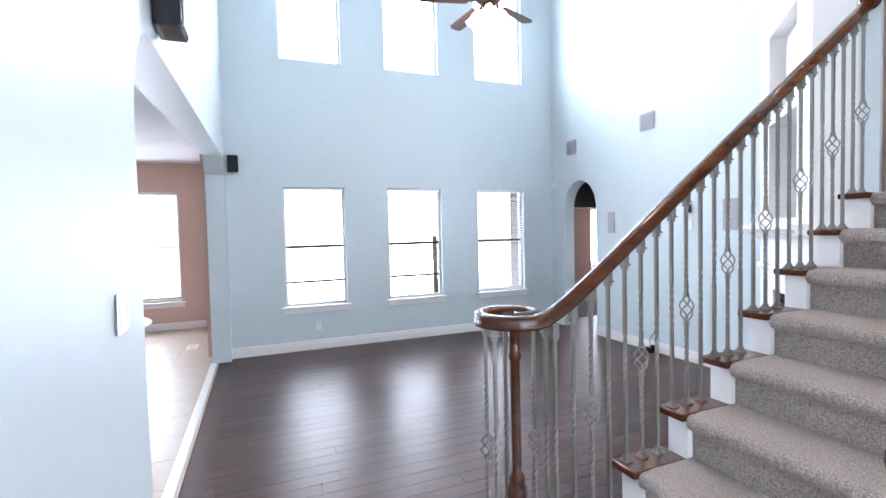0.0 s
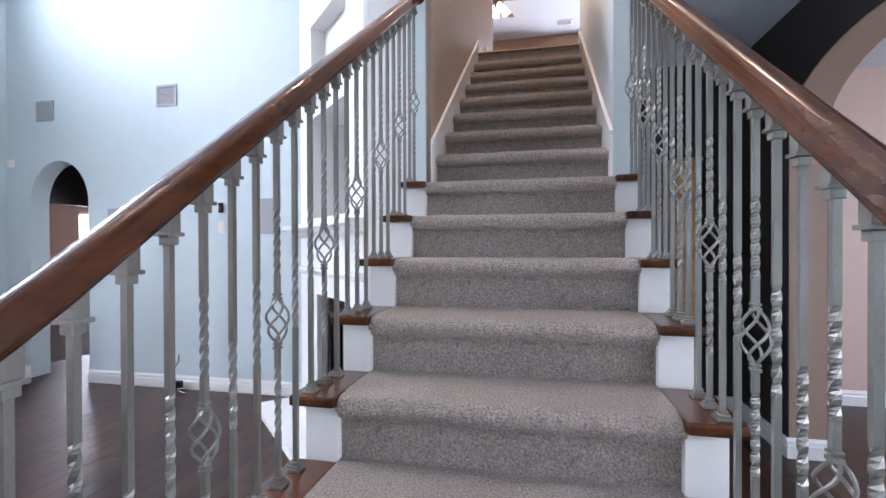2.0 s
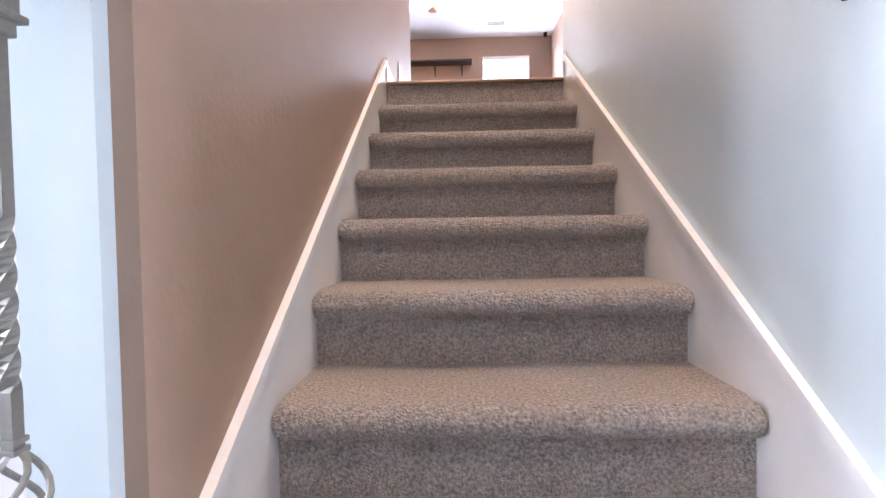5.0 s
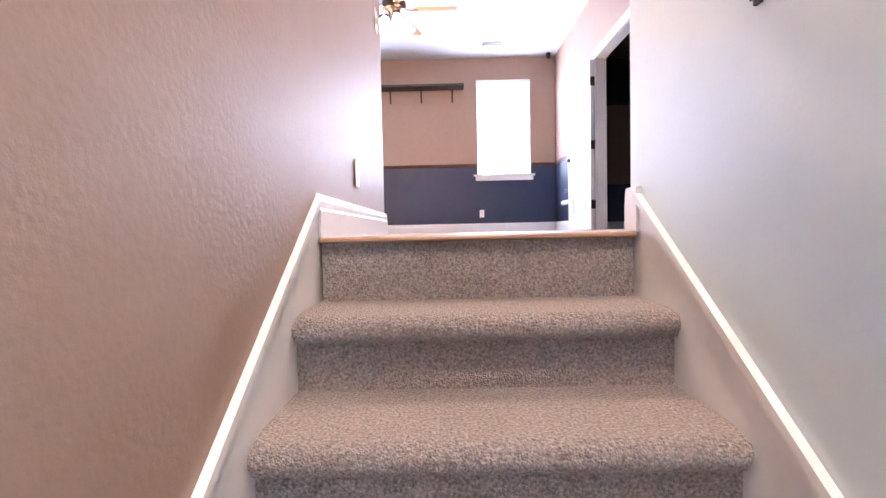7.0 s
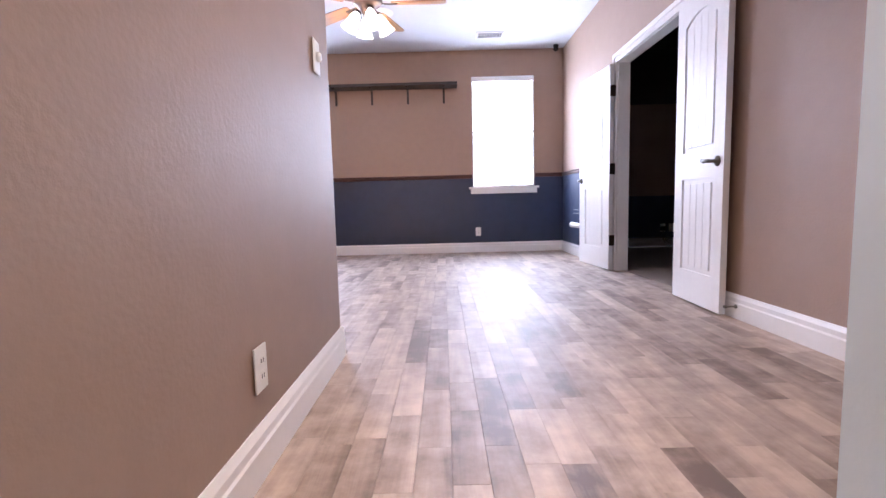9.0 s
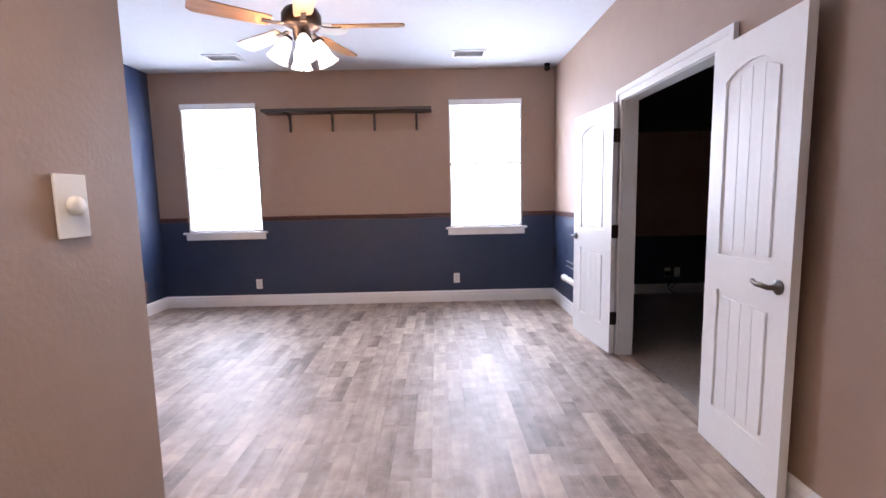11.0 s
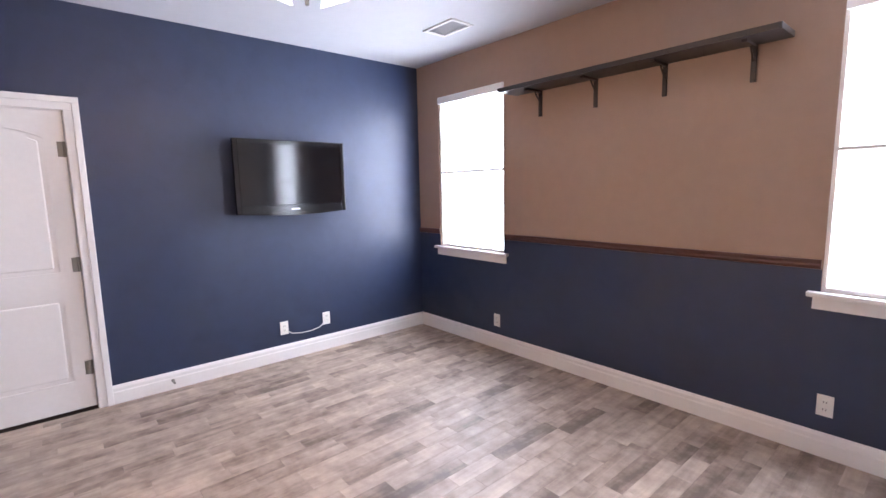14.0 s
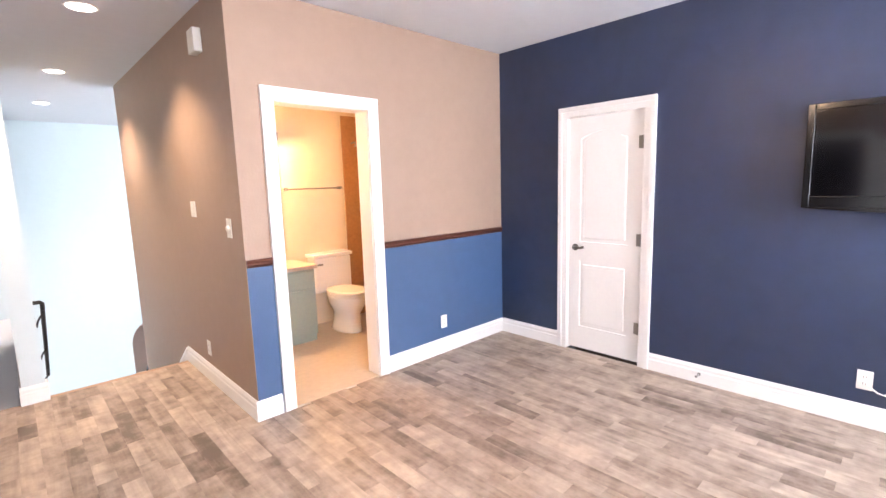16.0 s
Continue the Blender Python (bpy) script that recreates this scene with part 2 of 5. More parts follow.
FABRIC = material("white_shade", (0.82, 0.83, 0.84), 0.7, var=0.02, scale=4)


# ---- mesh helpers ----
def finish(name, bm, mat, parent=None, label="", smooth=False):
    me = bpy.data.meshes.new(name)
    bmesh.ops.recalc_face_normals(bm, faces=bm.faces)
    bm.to_mesh(me)
    bm.free()
    me.materials.append(mat)
    if smooth:
        for f in me.polygons:
            f.use_smooth = True
    ob = new(name, me)
    if parent:
        ob.parent = parent
    if label:
        ob["label"] = label
    return ob


def part(name, bm, mat, parent, label="", smooth=False):
    return finish(name, bm, mat, parent, label, smooth)


def box(bm, x0, x1, y0, y1, z0, z1, bevel=0.0):
    r = bmesh.ops.create_cube(bm, size=1)
    vs = r["verts"]
    for v in vs:
        v.co = Vector((x0 if v.co.x < 0 else x1, y0 if v.co.y < 0 else y1, z0 if v.co.z < 0 else z1))
    if bevel:
        es = list({e for v in vs for e in v.link_edges})
        bmesh.ops.bevel(bm, geom=es, offset=bevel, segments=2, affect="EDGES", profile=0.6)
    return bm


def boxes(*rows, bevel=0.0):
    bm = bmesh.new()
    for r in rows:
        box(bm, *r, bevel=bevel)
    return bm


def prism(bm, outline, axis, a, b):
    """Extrudes a closed outline of two coordinates along one axis from a to b."""
    def put(u, v, w):
        return {"x": (w, u, v), "y": (u, w, v), "z": (u, v, w)}[axis]
    lo = [bm.verts.new(put(u, v, a)) for u, v in outline]
    hi = [bm.verts.new(put(u, v, b)) for u, v in outline]
    n = len(outline)
    for i in range(n):
        bm.faces.new((lo[i], lo[(i + 1) % n], hi[(i + 1) % n], hi[i]))
    bm.faces.new(lo)
    bm.faces.new(hi[::-1])
    return bm


def lathe(bm, rings, center=(0, 0, 0), seg=16, axis="z"):
    """Turned shape from (radius, height) rings."""
    loops = []
    for r, h in rings:
        loop = []
        for i in range(seg):
            a = 2 * math.pi * i / seg
            c, s = r * math.cos(a), r * math.sin(a)
            p = {"z": (c, s, h), "y": (c, h, s), "x": (h, c, s)}[axis]
            loop.append(bm.verts.new(Vector(center) + Vector(p)))
        loops.append(loop)
    for a, b in zip(loops, loops[1:]):
        for i in range(seg):
            bm.faces.new((a[i], a[(i + 1) % seg], b[(i + 1) % seg], b[i]))
    bm.faces.new(loops[0][::-1])
    bm.faces.new(loops[-1])
    return bm


def sweep(bm, path, section, up=(0, 0, 1), cap=True):
    """Sweeps a closed section of (side, up) along a path."""
    rings = []
    n = len(path)
    for i, p in enumerate(path):
        d = (Vector(path[min(i + 1, n - 1)]) - Vector(path[max(i - 1, 0)])).normalized()
        side = d.cross(Vector(up))
        side = side.normalized() if side.length > 1e-6 else Vector((1, 0, 0))
        u = side.cross(d).normalized()
        rings.append([bm.verts.new(Vector(p) + side * a + u * b) for a, b in section])
    m = len(section)
    for a, b in zip(rings, rings[1:]):
        for i in range(m):
            bm.faces.new((a[i], a[(i + 1) % m], b[(i + 1) % m], b[i]))
    if cap:
        bm.faces.new(rings[0][::-1])
        bm.faces.new(rings[-1])
    return bm


def circle(r, n=10):
    return [(r * math.cos(2 * math.pi * i / n), r * math.sin(2 * math.pi * i / n)) for i in range(n)]


def wall(name, axis, c0, c1, a0, a1, z0, z1, mat, openings=(), label="", cat="wall"):
    """A wall whose faces lie at c0 and c1 of an axis; openings (a0, a1, z0, z1) go through it."""
    bm = bmesh.new()
    cuts = sorted({a0, a1, *[o[0] for o in openings], *[o[1] for o in openings]})
    cuts = [c for c in cuts if a0 <= c <= a1]
    for u, v in zip(cuts, cuts[1:]):
        mid = (u + v) / 2
        spans, low = [], z0
        for o in sorted([o for o in openings if o[0] < mid < o[1]], key=lambda o: o[2]):
            if o[2] > low:
                spans.append((low, o[2]))
            low = o[3]
        if low < z1:
            spans.append((low, z1))
        for p, q in spans:
            if axis == "x":
                box(bm, c0, c1, u, v, p, q)
            else:
                box(bm, u, v, c0, c1, p, q)
    bmesh.ops.remove_doubles(bm, verts=bm.verts, dist=0.0005)
    ob = finish(name, bm, mat)
    return tagged(ob, label, cat, kind="structure")


def arch_wall(name, axis, c0, c1, a0, a1, z0, z1, mat, o0, o1, spring, top, label, seg=20):
    """A wall with one arched opening from o0 to o1."""
    bm = bmesh.new()
    if a0 < o0:
        box(bm, *((c0, c1, a0, o0) if axis == "x" else (a0, o0, c0, c1)), z0, z1)
    if o1 < a1:
        box(bm, *((c0, c1, o1, a1) if axis == "x" else (o1, a1, c0, c1)), z0, z1)
    mid, half = (o0 + o1) / 2, (o1 - o0) / 2
    pts = [(mid - half * math.cos(math.pi * i / seg), spring + (top - spring) * math.sin(math.pi * i / seg)) for i in range(seg + 1)]
    for (u, p), (v, q) in zip(pts, pts[1:]):
        prism(bm, [(u, p), (v, q), (v, z1), (u, z1)], axis, c0, c1)
    bmesh.ops.remove_doubles(bm, verts=bm.verts, dist=0.0005)
    return tagged(finish(name, bm, mat), label, "wall", kind="structure")


def wide_arch(name, o0, o1):
    """The living room's arch wall: a wide opening with rounded shoulders."""
    bm = boxes((WX - 0.2, o0, AY - 0.22, AY, 0, CZ), (o1, 3.2, AY - 0.22, AY, 0, CZ))
    w, r, drop = o1 - o0, 0.30, 0.42
    us = [o0 + (w - r) * i / 20 for i in range(20)] + [o1 - r + r * math.sin(math.pi / 2 * i / 14) for i in range(15)]

    def soffit(u):
        near, far = max(0.0, (u - (o1 - r)) / r), max(0.0, (o0 + 0.2 - u) / 0.2)
        return 2.61 - 0.21 * (u - o0) / w - drop * (1 - math.sqrt(max(0.0, 1 - near * near))) - 0.22 * far * far
    pts = [(u, soffit(u)) for u in us]
    for (u, p), (v, q) in zip(pts, pts[1:]):
        prism(bm, [(u, p), (v, q), (v, CZ), (u, CZ)], "y", AY - 0.22, AY)
    bmesh.ops.remove_doubles(bm, verts=bm.verts, dist=0.0005)
    return tagged(finish(name, bm, MINT), "pale mint painted wall with a wide arched opening", "wall", kind="structure")


def slab(name, x0, x1, y0, y1, z0, z1, mat, label, cat):
    return tagged(finish(name, boxes((x0, x1, y0, y1, z0, z1)), mat), label, cat, kind="structure")


# ---- large structure, lower floor ----
slab("floor_living", WX - 0.2, 3.2, AY - 0.15, 6.0, -0.25, -0.012, DARKFLOOR, "dark brown hardwood subfloor of the living room", "floor")
wall("wall_windows_living", "x", WX - 0.2, WX, AY, BY + 0.2, 0, CZ, MINT,
     [(a, b, 0.62, 2.27) for a, b in WINDOWS_LOW] + [(a, b, 4.0, 5.7) for a, b in WINDOWS_LOW], "pale mint painted tall wall with six windows")
arch_wall("wall_back_living", "y", BY, BY + 0.2, WX, -0.62, 0, CZ, MINT, -5.34, -4.56, 1.9, 2.36, "pale mint painted wall with a small arched doorway")
wide_arch("wall_arch_living", -5.5, -0.88)
slab("ceiling_living", WX - 0.2, -0.62, AY - 0.4, BY + 0.2, CZ, CZ + 0.2, CEIL, "white painted high ceiling of the living room", "ceiling")
slab("ceiling_foyer", -0.62, 3.4, AY - 0.4, -2.0, CZ, CZ + 0.2, CEIL, "white painted high ceiling above the stairs", "ceiling")
slab("floor_dining", -8.4, 3.2, -10.0, AY - 0.15, -0.25, 0.0, TILE, "beige stone tile floor of the dining room", "floor")
wall("wall_far_dining", "x", -8.4, -8.2, -10.0, AY - 0.22, 0, 2.9, BLUSH, [(-8.3, -6.52, 0.5, 2.4)], "blush beige painted wall with a bright window")
wall("wall_side_dining", "y", AY - 0.30, AY - 0.22, -8.2, -5.86, 0, 2.9, BLUSH, (), "blush beige painted dining room wall")
wall("wall_end_dining", "y", -10.2, -10.0, -8.4, 3.2, 0, 2.9, BLUSH, (), "blush beige painted dining room wall")
slab("ceiling_dining", -8.4, 3.2, -10.0, AY - 0.22, 2.9, 3.1, CEIL, "white painted dining room ceiling", "ceiling")
window_light("window_daylight", (-8.5, -7.75, 1.45), (0, -7.75, 1.2), 1.6, 1.6, 85, DAY)
# space behind the small arch
wall("wall_far_passage", "y", 3.0, 3.2, WX - 0.2, -0.62, 0, 2.9, BLUSH, [(-4.55, -4.1, 0.6, 2.1)], "blush beige painted passage wall")
# near-black walls leave a dark band above both doorways
wall("wall_inner_passage", "y", 0.9, 1.02, -5.86, -3.6, 0, 2.9, DARK, [(-5.5, -4.0, 0, 1.98)], "dark passage wall with a doorway")
wall("wall_left_passage", "x", -6.0, -5.86, BY + 0.2, 3.0, 0, 2.9, DARK, [(-0.30, 0.88, 0, 1.98)], "dark passage wall with a doorway")
wall("wall_far_wing", "x", -8.8, -8.6, BY, 3.4, 0, 2.9, BLUSH, [(2.70, 3.15, 0.6, 2.1)], "blush beige painted wall of the side wing")
wall("wall_side_wing", "y", 3.2, 3.4, -8.6, -6.0, 0, 2.9, BLUSH, (), "blush beige painted wall of the side wing")
wall("wall_near_wing", "y", BY, BY + 0.12, -8.6, -5.87, -0.3, 2.9, BLUSH, (), "blush beige painted wall of the side wing")
slab("floor_wing", -8.6, -5.86, BY + 0.12, 3.4, -0.25, 0.0, CARPET, "grey carpet of the side wing", "carpet")
slab("ceiling_wing", -8.8, -6.0, BY, 3.4, 2.9, 3.1, CEIL, "white ceiling of the side wing", "ceiling")
window_light("window_daylight", (-8.9, 2.92, 1.4), (0, 2.0, 1.0), 0.45, 1.5, 60, DAY)
wall("wall_right_passage", "x", -3.6, -3.45, BY + 0.2, 3.0, 0, 2.9, BLUSH, (), "blush beige painted passage wall")
slab("ceiling_passage", -6.0, -3.45, BY + 0.2, 3.0, 2.9, 3.1, CEIL, "white painted passage ceiling", "ceiling")
window_light("window_daylight", (-4.3, 3.3, 1.4), (-4.3, 0, 1.2), 0.45, 1.5, 70, DAY)
# entry side of the stairs
slab("ceiling_entry", 0.62, 1.85, -3.4, 1.3, 2.98, LZ - 0.02, CEIL, "pale grey ceiling over the entry hall", "ceiling")
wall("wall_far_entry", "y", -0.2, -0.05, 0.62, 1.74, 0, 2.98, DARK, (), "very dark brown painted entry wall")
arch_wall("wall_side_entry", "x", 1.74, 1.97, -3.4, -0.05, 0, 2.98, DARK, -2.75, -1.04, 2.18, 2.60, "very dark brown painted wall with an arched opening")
bm = boxes((1.745, 1.965, -1.0445, -1.0405, 0, 2.185))
arc = [(-1.895 + 0.855 * math.cos(math.pi * i / 24), 2.18 + 0.42 * math.sin(math.pi * i / 24)) for i in range(25)]
for (u, p), (v, q) in zip(arc, arc[1:]):
    prism(bm, [(u, p - 0.001), (v, q - 0.001), (v, q - 0.005), (u, p - 0.005)], "x", 1.745, 1.965)
bmesh.ops.remove_doubles(bm, verts=bm.verts, dist=0.0003)
tagged(finish("lining_entry_arch", bm, TAUPE), "taupe painted inner face of the entry arch", "door lining", kind="structure")
wall("wall_room_beyond", "y", 0.2, 0.35, 1.97, 6.0, 0, 2.98, BLUSH, (), "blush beige painted wall beyond the arch")
# opening made for the added lamp; no window is known here
wall("wall_room_end", "x", 5.9, 6.05, -5.5, 0.2, 0, 2.98, BLUSH, [(-3.0, -1.4, 0.9, 2.3)], "blush beige painted wall beyond the arch")
slab("floor_beyond", 3.2, 6.0, AY - 0.15, 0.85, -0.25, -0.012, DARKFLOOR, "brown hardwood floor beyond the arch", "floor")
slab("ceiling_beyond", 1.855, 6.0, -5.5, 0.2, 2.98, LZ - 0.02, CEIL, "white ceiling beyond the arch", "ceiling")
# the opening is assumed, to let the added entry lamp through
wall("wall_outer_entry", "x", 3.2, 3.35, AY - 0.22, -3.4, 0, CZ, MINT, [(-5.15, -3.85, 0.4, 2.4)], "pale mint painted entry wall")
wall("wall_upper_entry", "y", -3.55, -3.4, 0.62, 3.2, 2.98, CZ, MINT, (), "pale mint painted wall above the entry hall")

# ---- large structure, stair walls and upper floor ----
wall("wall_stair_left", "x", -0.62, -0.52, -2.0, 1.40, 0, CZ, MINT, (), "pale mint painted stair wall")
wall("wall_stair_left_inner", "x", -0.52, -HALF, -1.975, RY0, 1.2, CZ, TAUPE, (), "taupe painted textured stair wall")
wall("wall_stair_right", "x", HALF, 0.62, -2.0, 0.06, 0, CZ, MINT, (), "pale grey painted stair wall")
slab("ceiling_hall", -0.62, RX1 + 0.15, -2.0, RY0, CZ, CZ + 0.15, CEIL, "white painted ceiling over the stairs", "ceiling")
slab("ceiling_room", RX0 - 0.15, RX1 + 0.15, RY0, RY1 + 0.2, CZ, CZ + 0.15, CEIL, "white painted ceiling of the upper room", "ceiling")
slab("floor_upper", RX0, RX1 + 0.11, 0.052, RY1, LZ - 0.25, LZ - 0.012, PLANK, "subfloor of the upper room", "floor")
wall("wall_far_room", "y", RY1, RY1 + 0.2, RX0 - 0.15, RX1 + 0.15, LZ, CZ, TAUPE, [(a, b, 4.23, 5.69) for a, b in WINDOWS_UP], "taupe painted wall above navy wainscot")
wall("wall_left_room", "x", RX0 - 0.15, RX0, RY0 - 0.15, RY1, LZ, CZ, NAVY, [(2.285, 2.955, LZ, 5.362)], "navy painted wall with a closet door")
wall("wall_back_room", "y", RY0 - 0.15, RY0, RX0, -HALF - 0.03, LZ, CZ, TAUPE, [(-1.465, -0.735, LZ, 5.395)], "taupe painted wall with a bathroom doorway")
wall("wall_right_room", "x", RX1, RX1 + 0.11, -2.0, RY1, LZ, CZ, TAUPE, [(2.65, 3.87, LZ, 5.272)], "taupe painted wall with a double doorway")

# dark room behind the double doors
wall("wall_far_side_room", "y", 6.0, 6.15, RX1 + 0.11, 6.0, LZ, CZ, TAUPE, (), "taupe painted wall of the dark side room")
wall("wall_end_side_room", "x", 5.0, 5.15, 0.3, 6.0, LZ, CZ, TAUPE, (), "taupe painted wall of the dark side room")
wall("wall_near_side_room", "y", 0.3, 0.45, RX1 + 0.11, 5.0, LZ, CZ, TAUPE, (), "taupe painted wall of the dark side room")
wall("wainscot_side_room", "y", 5.99, 5.9985, RX1 + 0.11, 5.0, LZ, 4.05, NAVY, (), "navy painted wainscot of the side room")
# frieze and ceiling share one near-black brown base colour
wall("frieze_side_room", "y", 5.99, 5.9985, RX1 + 0.11, 5.0, 5.3, CZ, DARK, (), "near-black frieze of the side room")
slab("floor_side_room", RX1 + 0.11, 5.0, 0.3, 6.0, LZ - 0.25, LZ - 0.004, CARPET, "grey brown carpet of the side room", "carpet")
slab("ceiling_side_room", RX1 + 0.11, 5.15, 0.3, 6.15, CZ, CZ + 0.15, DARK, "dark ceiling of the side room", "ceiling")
wall("wall_left_outer", "x", RX0 - 0.15, RX0 - 0.001, -0.3, RY0 - 0.15, LZ, CZ, CREAM, (), "cream bathroom wall")
# bathroom
wall("wall_back_bath", "y", -0.25, -0.10, RX0, -0.62, LZ, CZ, CREAM, (), "cream painted bathroom wall")
wall("wall_side_bath", "x", -0.66, -0.622, -0.10, RY0 - 0.15, LZ, CZ, CREAM, (), "cream painted bathroom wall")
slab("floor_bath", RX0, -0.62, -0.1, RY0 + 0.0, LZ - 0.011, LZ + 0.002, TILE, "beige bathroom tile floor", "floor")
slab("ceiling_bath", RX0 - 0.15, -0.62, -0.25, RY0, CZ - 0.001, CZ + 0.14, CEIL, "white bathroom ceiling", "ceiling")

# ---- outdoors seen through the windows ----
DAYLIGHT = glow("bright_backdrop", (1.0, 1.0, 1.0), 1.5)
# emissive sheets behind the upper panes stand in for closed blinds lit by daylight
for a, b in WINDOWS_UP:
    tagged(finish("blind_glow_upper", boxes((a, b, RY1 + 0.11, RY1 + 0.115, 4.23, 5.69)), DAYLIGHT), "white glowing sheet standing in for daylit closed blinds", "sky", kind="structure")
tagged(finish("backdrop_living", boxes((-16.05, -16.0, -16, 8, -1, 12)), DAYLIGHT), "white bright overcast sky outside the living room", "sky", kind="structure")
tagged(finish("backdrop_clerestory", boxes((-6.45, -6.4, -6, 0, 3.6, 6.3)), DAYLIGHT), "white bright sky outside the high windows", "sky", kind="structure")
slab("ground", -40, -5.86, -30, 20, -0.45, -0.3, GRASS, "pale dry lawn outside the house", "lawn")
tagged(finish("patio_pillar", boxes((-7.2, -6.75, -0.98, -0.3, -0.3, 2.6), (-7.26, -6.69, -1.04, -0.24, -0.3, -0.1), bevel=0.01), BRICK), "red brick patio pillar outside the window", "pillar")
fence = tagged(new("garden_fence"), "weathered grey wooden garden fence on the lawn", "fence")
fence.location = (-13, -12, -0.3)
for i in range(22, 60):
    part("board", boxes((0, 0.03, i * 0.32, i * 0.32 + 0.29, 0, 1.75 + 0.02 * (i % 3))), PLANK, fence)
shrub = tagged(new("garden_shrub"), "bare thin garden shrub on the lawn", "shrub")
shrub.location = (-9.0, -2.9, -0.3)
for i in range(12):
    a = i * 2.4
    pts = [(0.10 * math.cos(a), 0.25 * math.sin(a), 0), (0.22 * math.cos(a), 0.35 * math.sin(a), 0.5), (0.5 * math.cos(a), 0.5 * math.sin(a), 1.0 + 0.05 * (i % 4)), (0.8 * math.cos(a + 0.3), 0.8 * math.sin(a + 0.3), 1.3 + 0.1 * (i % 3))]
    part("branch", sweep(bmesh.new(), pts, circle(0.008, 5)), SLAT, shrub)


# ---- stairs ----
def step_outline(low):
    arc = [(0.024 - 0.030 * math.sin(a), -0.034 + 0.034 * math.cos(a)) for a in [math.pi * i / 8 for i in range(9)]]
    return [(GO + 0.046, 0.0)] + arc + [(0.041, -0.069), (0.041, low), (GO + 0.046, low)]


stairs = tagged(new("staircase"), "grey carpeted staircase with white risers and stained wood tread ends", "staircase")


def soft_step(width):
    bm = bmesh.new()
    prism(bm, step_outline(-RISE - 0.02), "x", -width, width)
    es = [e for e in bm.edges if abs(e.verts[0].co.x - e.verts[1].co.x) < 1e-6 and e.verts[0].co.z > -0.0685 and e.verts[1].co.z > -0.0685 and e.verts[0].co.y < GO and e.verts[1].co.y < GO]
    bmesh.ops.bevel(bm, geom=es, offset=0.012, segments=2, affect="EDGES")
    bmesh.ops.recalc_face_normals(bm, faces=bm.faces)
    me = bpy.data.meshes.new("carpeted_step")
    bm.to_mesh(me)
    bm.free()
    me.materials.append(CARPET)
    return me


STEP_MESH = soft_step(0.482)
for k in range(1, 17):
    ob = new("carpeted_step", STEP_MESH)
    ob.parent = stairs
    ob.location = (0, -k * GO, LZ - k * RISE)
part("top_riser", boxes((-0.474, 0.474, 0.004, 0.05, LZ - RISE - 0.01, LZ - 0.019)), CARPET, stairs, "carpeted top riser")
bm = bmesh.new()
prism(bm, [(0.034, LZ), (-0.012, LZ), (-0.020, LZ - 0.005), (-0.022, LZ - 0.012), (-0.016, LZ - 0.017), (0.034, LZ - 0.017)], "x", -0.474, 0.474)
part("landing_nosing", bm, OAK, stairs, "light oak landing nosing")
for s in (-1, 1):
    a, b = sorted((s * 0.483, s * HALF))
    bm = bmesh.new()
    prism(bm, [(-2.0, 1.55), (-2.0, 2.005), (0.0, LZ + 0.10), (0.06, LZ + 0.10), (0.06, 3.0)], "x", a, b)
    part("skirt_board", bm, WHITE, stairs, "white painted skirt board")
    a, b = sorted((s * 0.470, s * (HALF - 0.001)))
    bm = bmesh.new()
    prism(bm, [(-2.0, 2.005), (-2.0, 2.028), (0.0, LZ + 0.125), (0.0, LZ + 0.10)], "x", a, b)
    part("skirt_cap", bm, WHITE, stairs)
    for k in range(8, 17):
        top, y0, y1 = LZ - k * RISE, -k * GO, -(k - 1) * GO
        y1 = min(y1, -2.002) if k == 8 else y1
        a, b = sorted((s * 0.477, s * 0.580))
        part("riser_end", boxes((a, b, y0 + 0.012, y1 + 0.0115, max(0, top - RISE - 0.03), top - 0.031), bevel=0.002), WHITE, stairs, "white painted riser end")
        a, b = sorted((s * 0.474, s * 0.618))
        bm = bmesh.new()
        box(bm, a, b, y0 - 0.022, y1 + 0.008 if k > 8 else y1, top - 0.030, top + 0.002, bevel=0.009)
        part("tread_end", bm, STAIRWOOD, stairs, "stained wood tread end")
    a, b = sorted((s * 0.50, s * 0.572))
    bm = bmesh.new()
    prism(bm, [(-2.0, 0.0), (-4.20, 0.0), (-2.0, 1.58)], "x", a, b)
    part("side_panel", bm, WHITE, stairs, "white painted side panel")
# bullnose ends of the first step
for s in (-1, 1):
    bm = bmesh.new()
    lathe(bm, [(0.20, 0.0), (0.20, 0.165), (0.222, 0.168), (0.226, 0.182), (0.222, 0.196)], (s * 0.74, -4.24, 0), 28)
    part("starting_step_end", bm, STAIRWOOD, stairs, "stained wood rounded starting step")


# ---- railings ----
def rail_height(y):
    return 2.845 + 0.738 * (y + 2.0)


RAIL_SECTION = [(0.030, -0.030), (0.034, -0.012), (0.026, -0.004), (0.031, 0.010), (0.026, 0.026), (0.012, 0.034), (-0.012, 0.034), (-0.026, 0.026), (-0.031, 0.010), (-0.026, -0.004), (-0.034, -0.012), (-0.030, -0.030)]
RAIL_SECTION = [(a * 0.86, b * 0.86) for a, b in RAIL_SECTION]


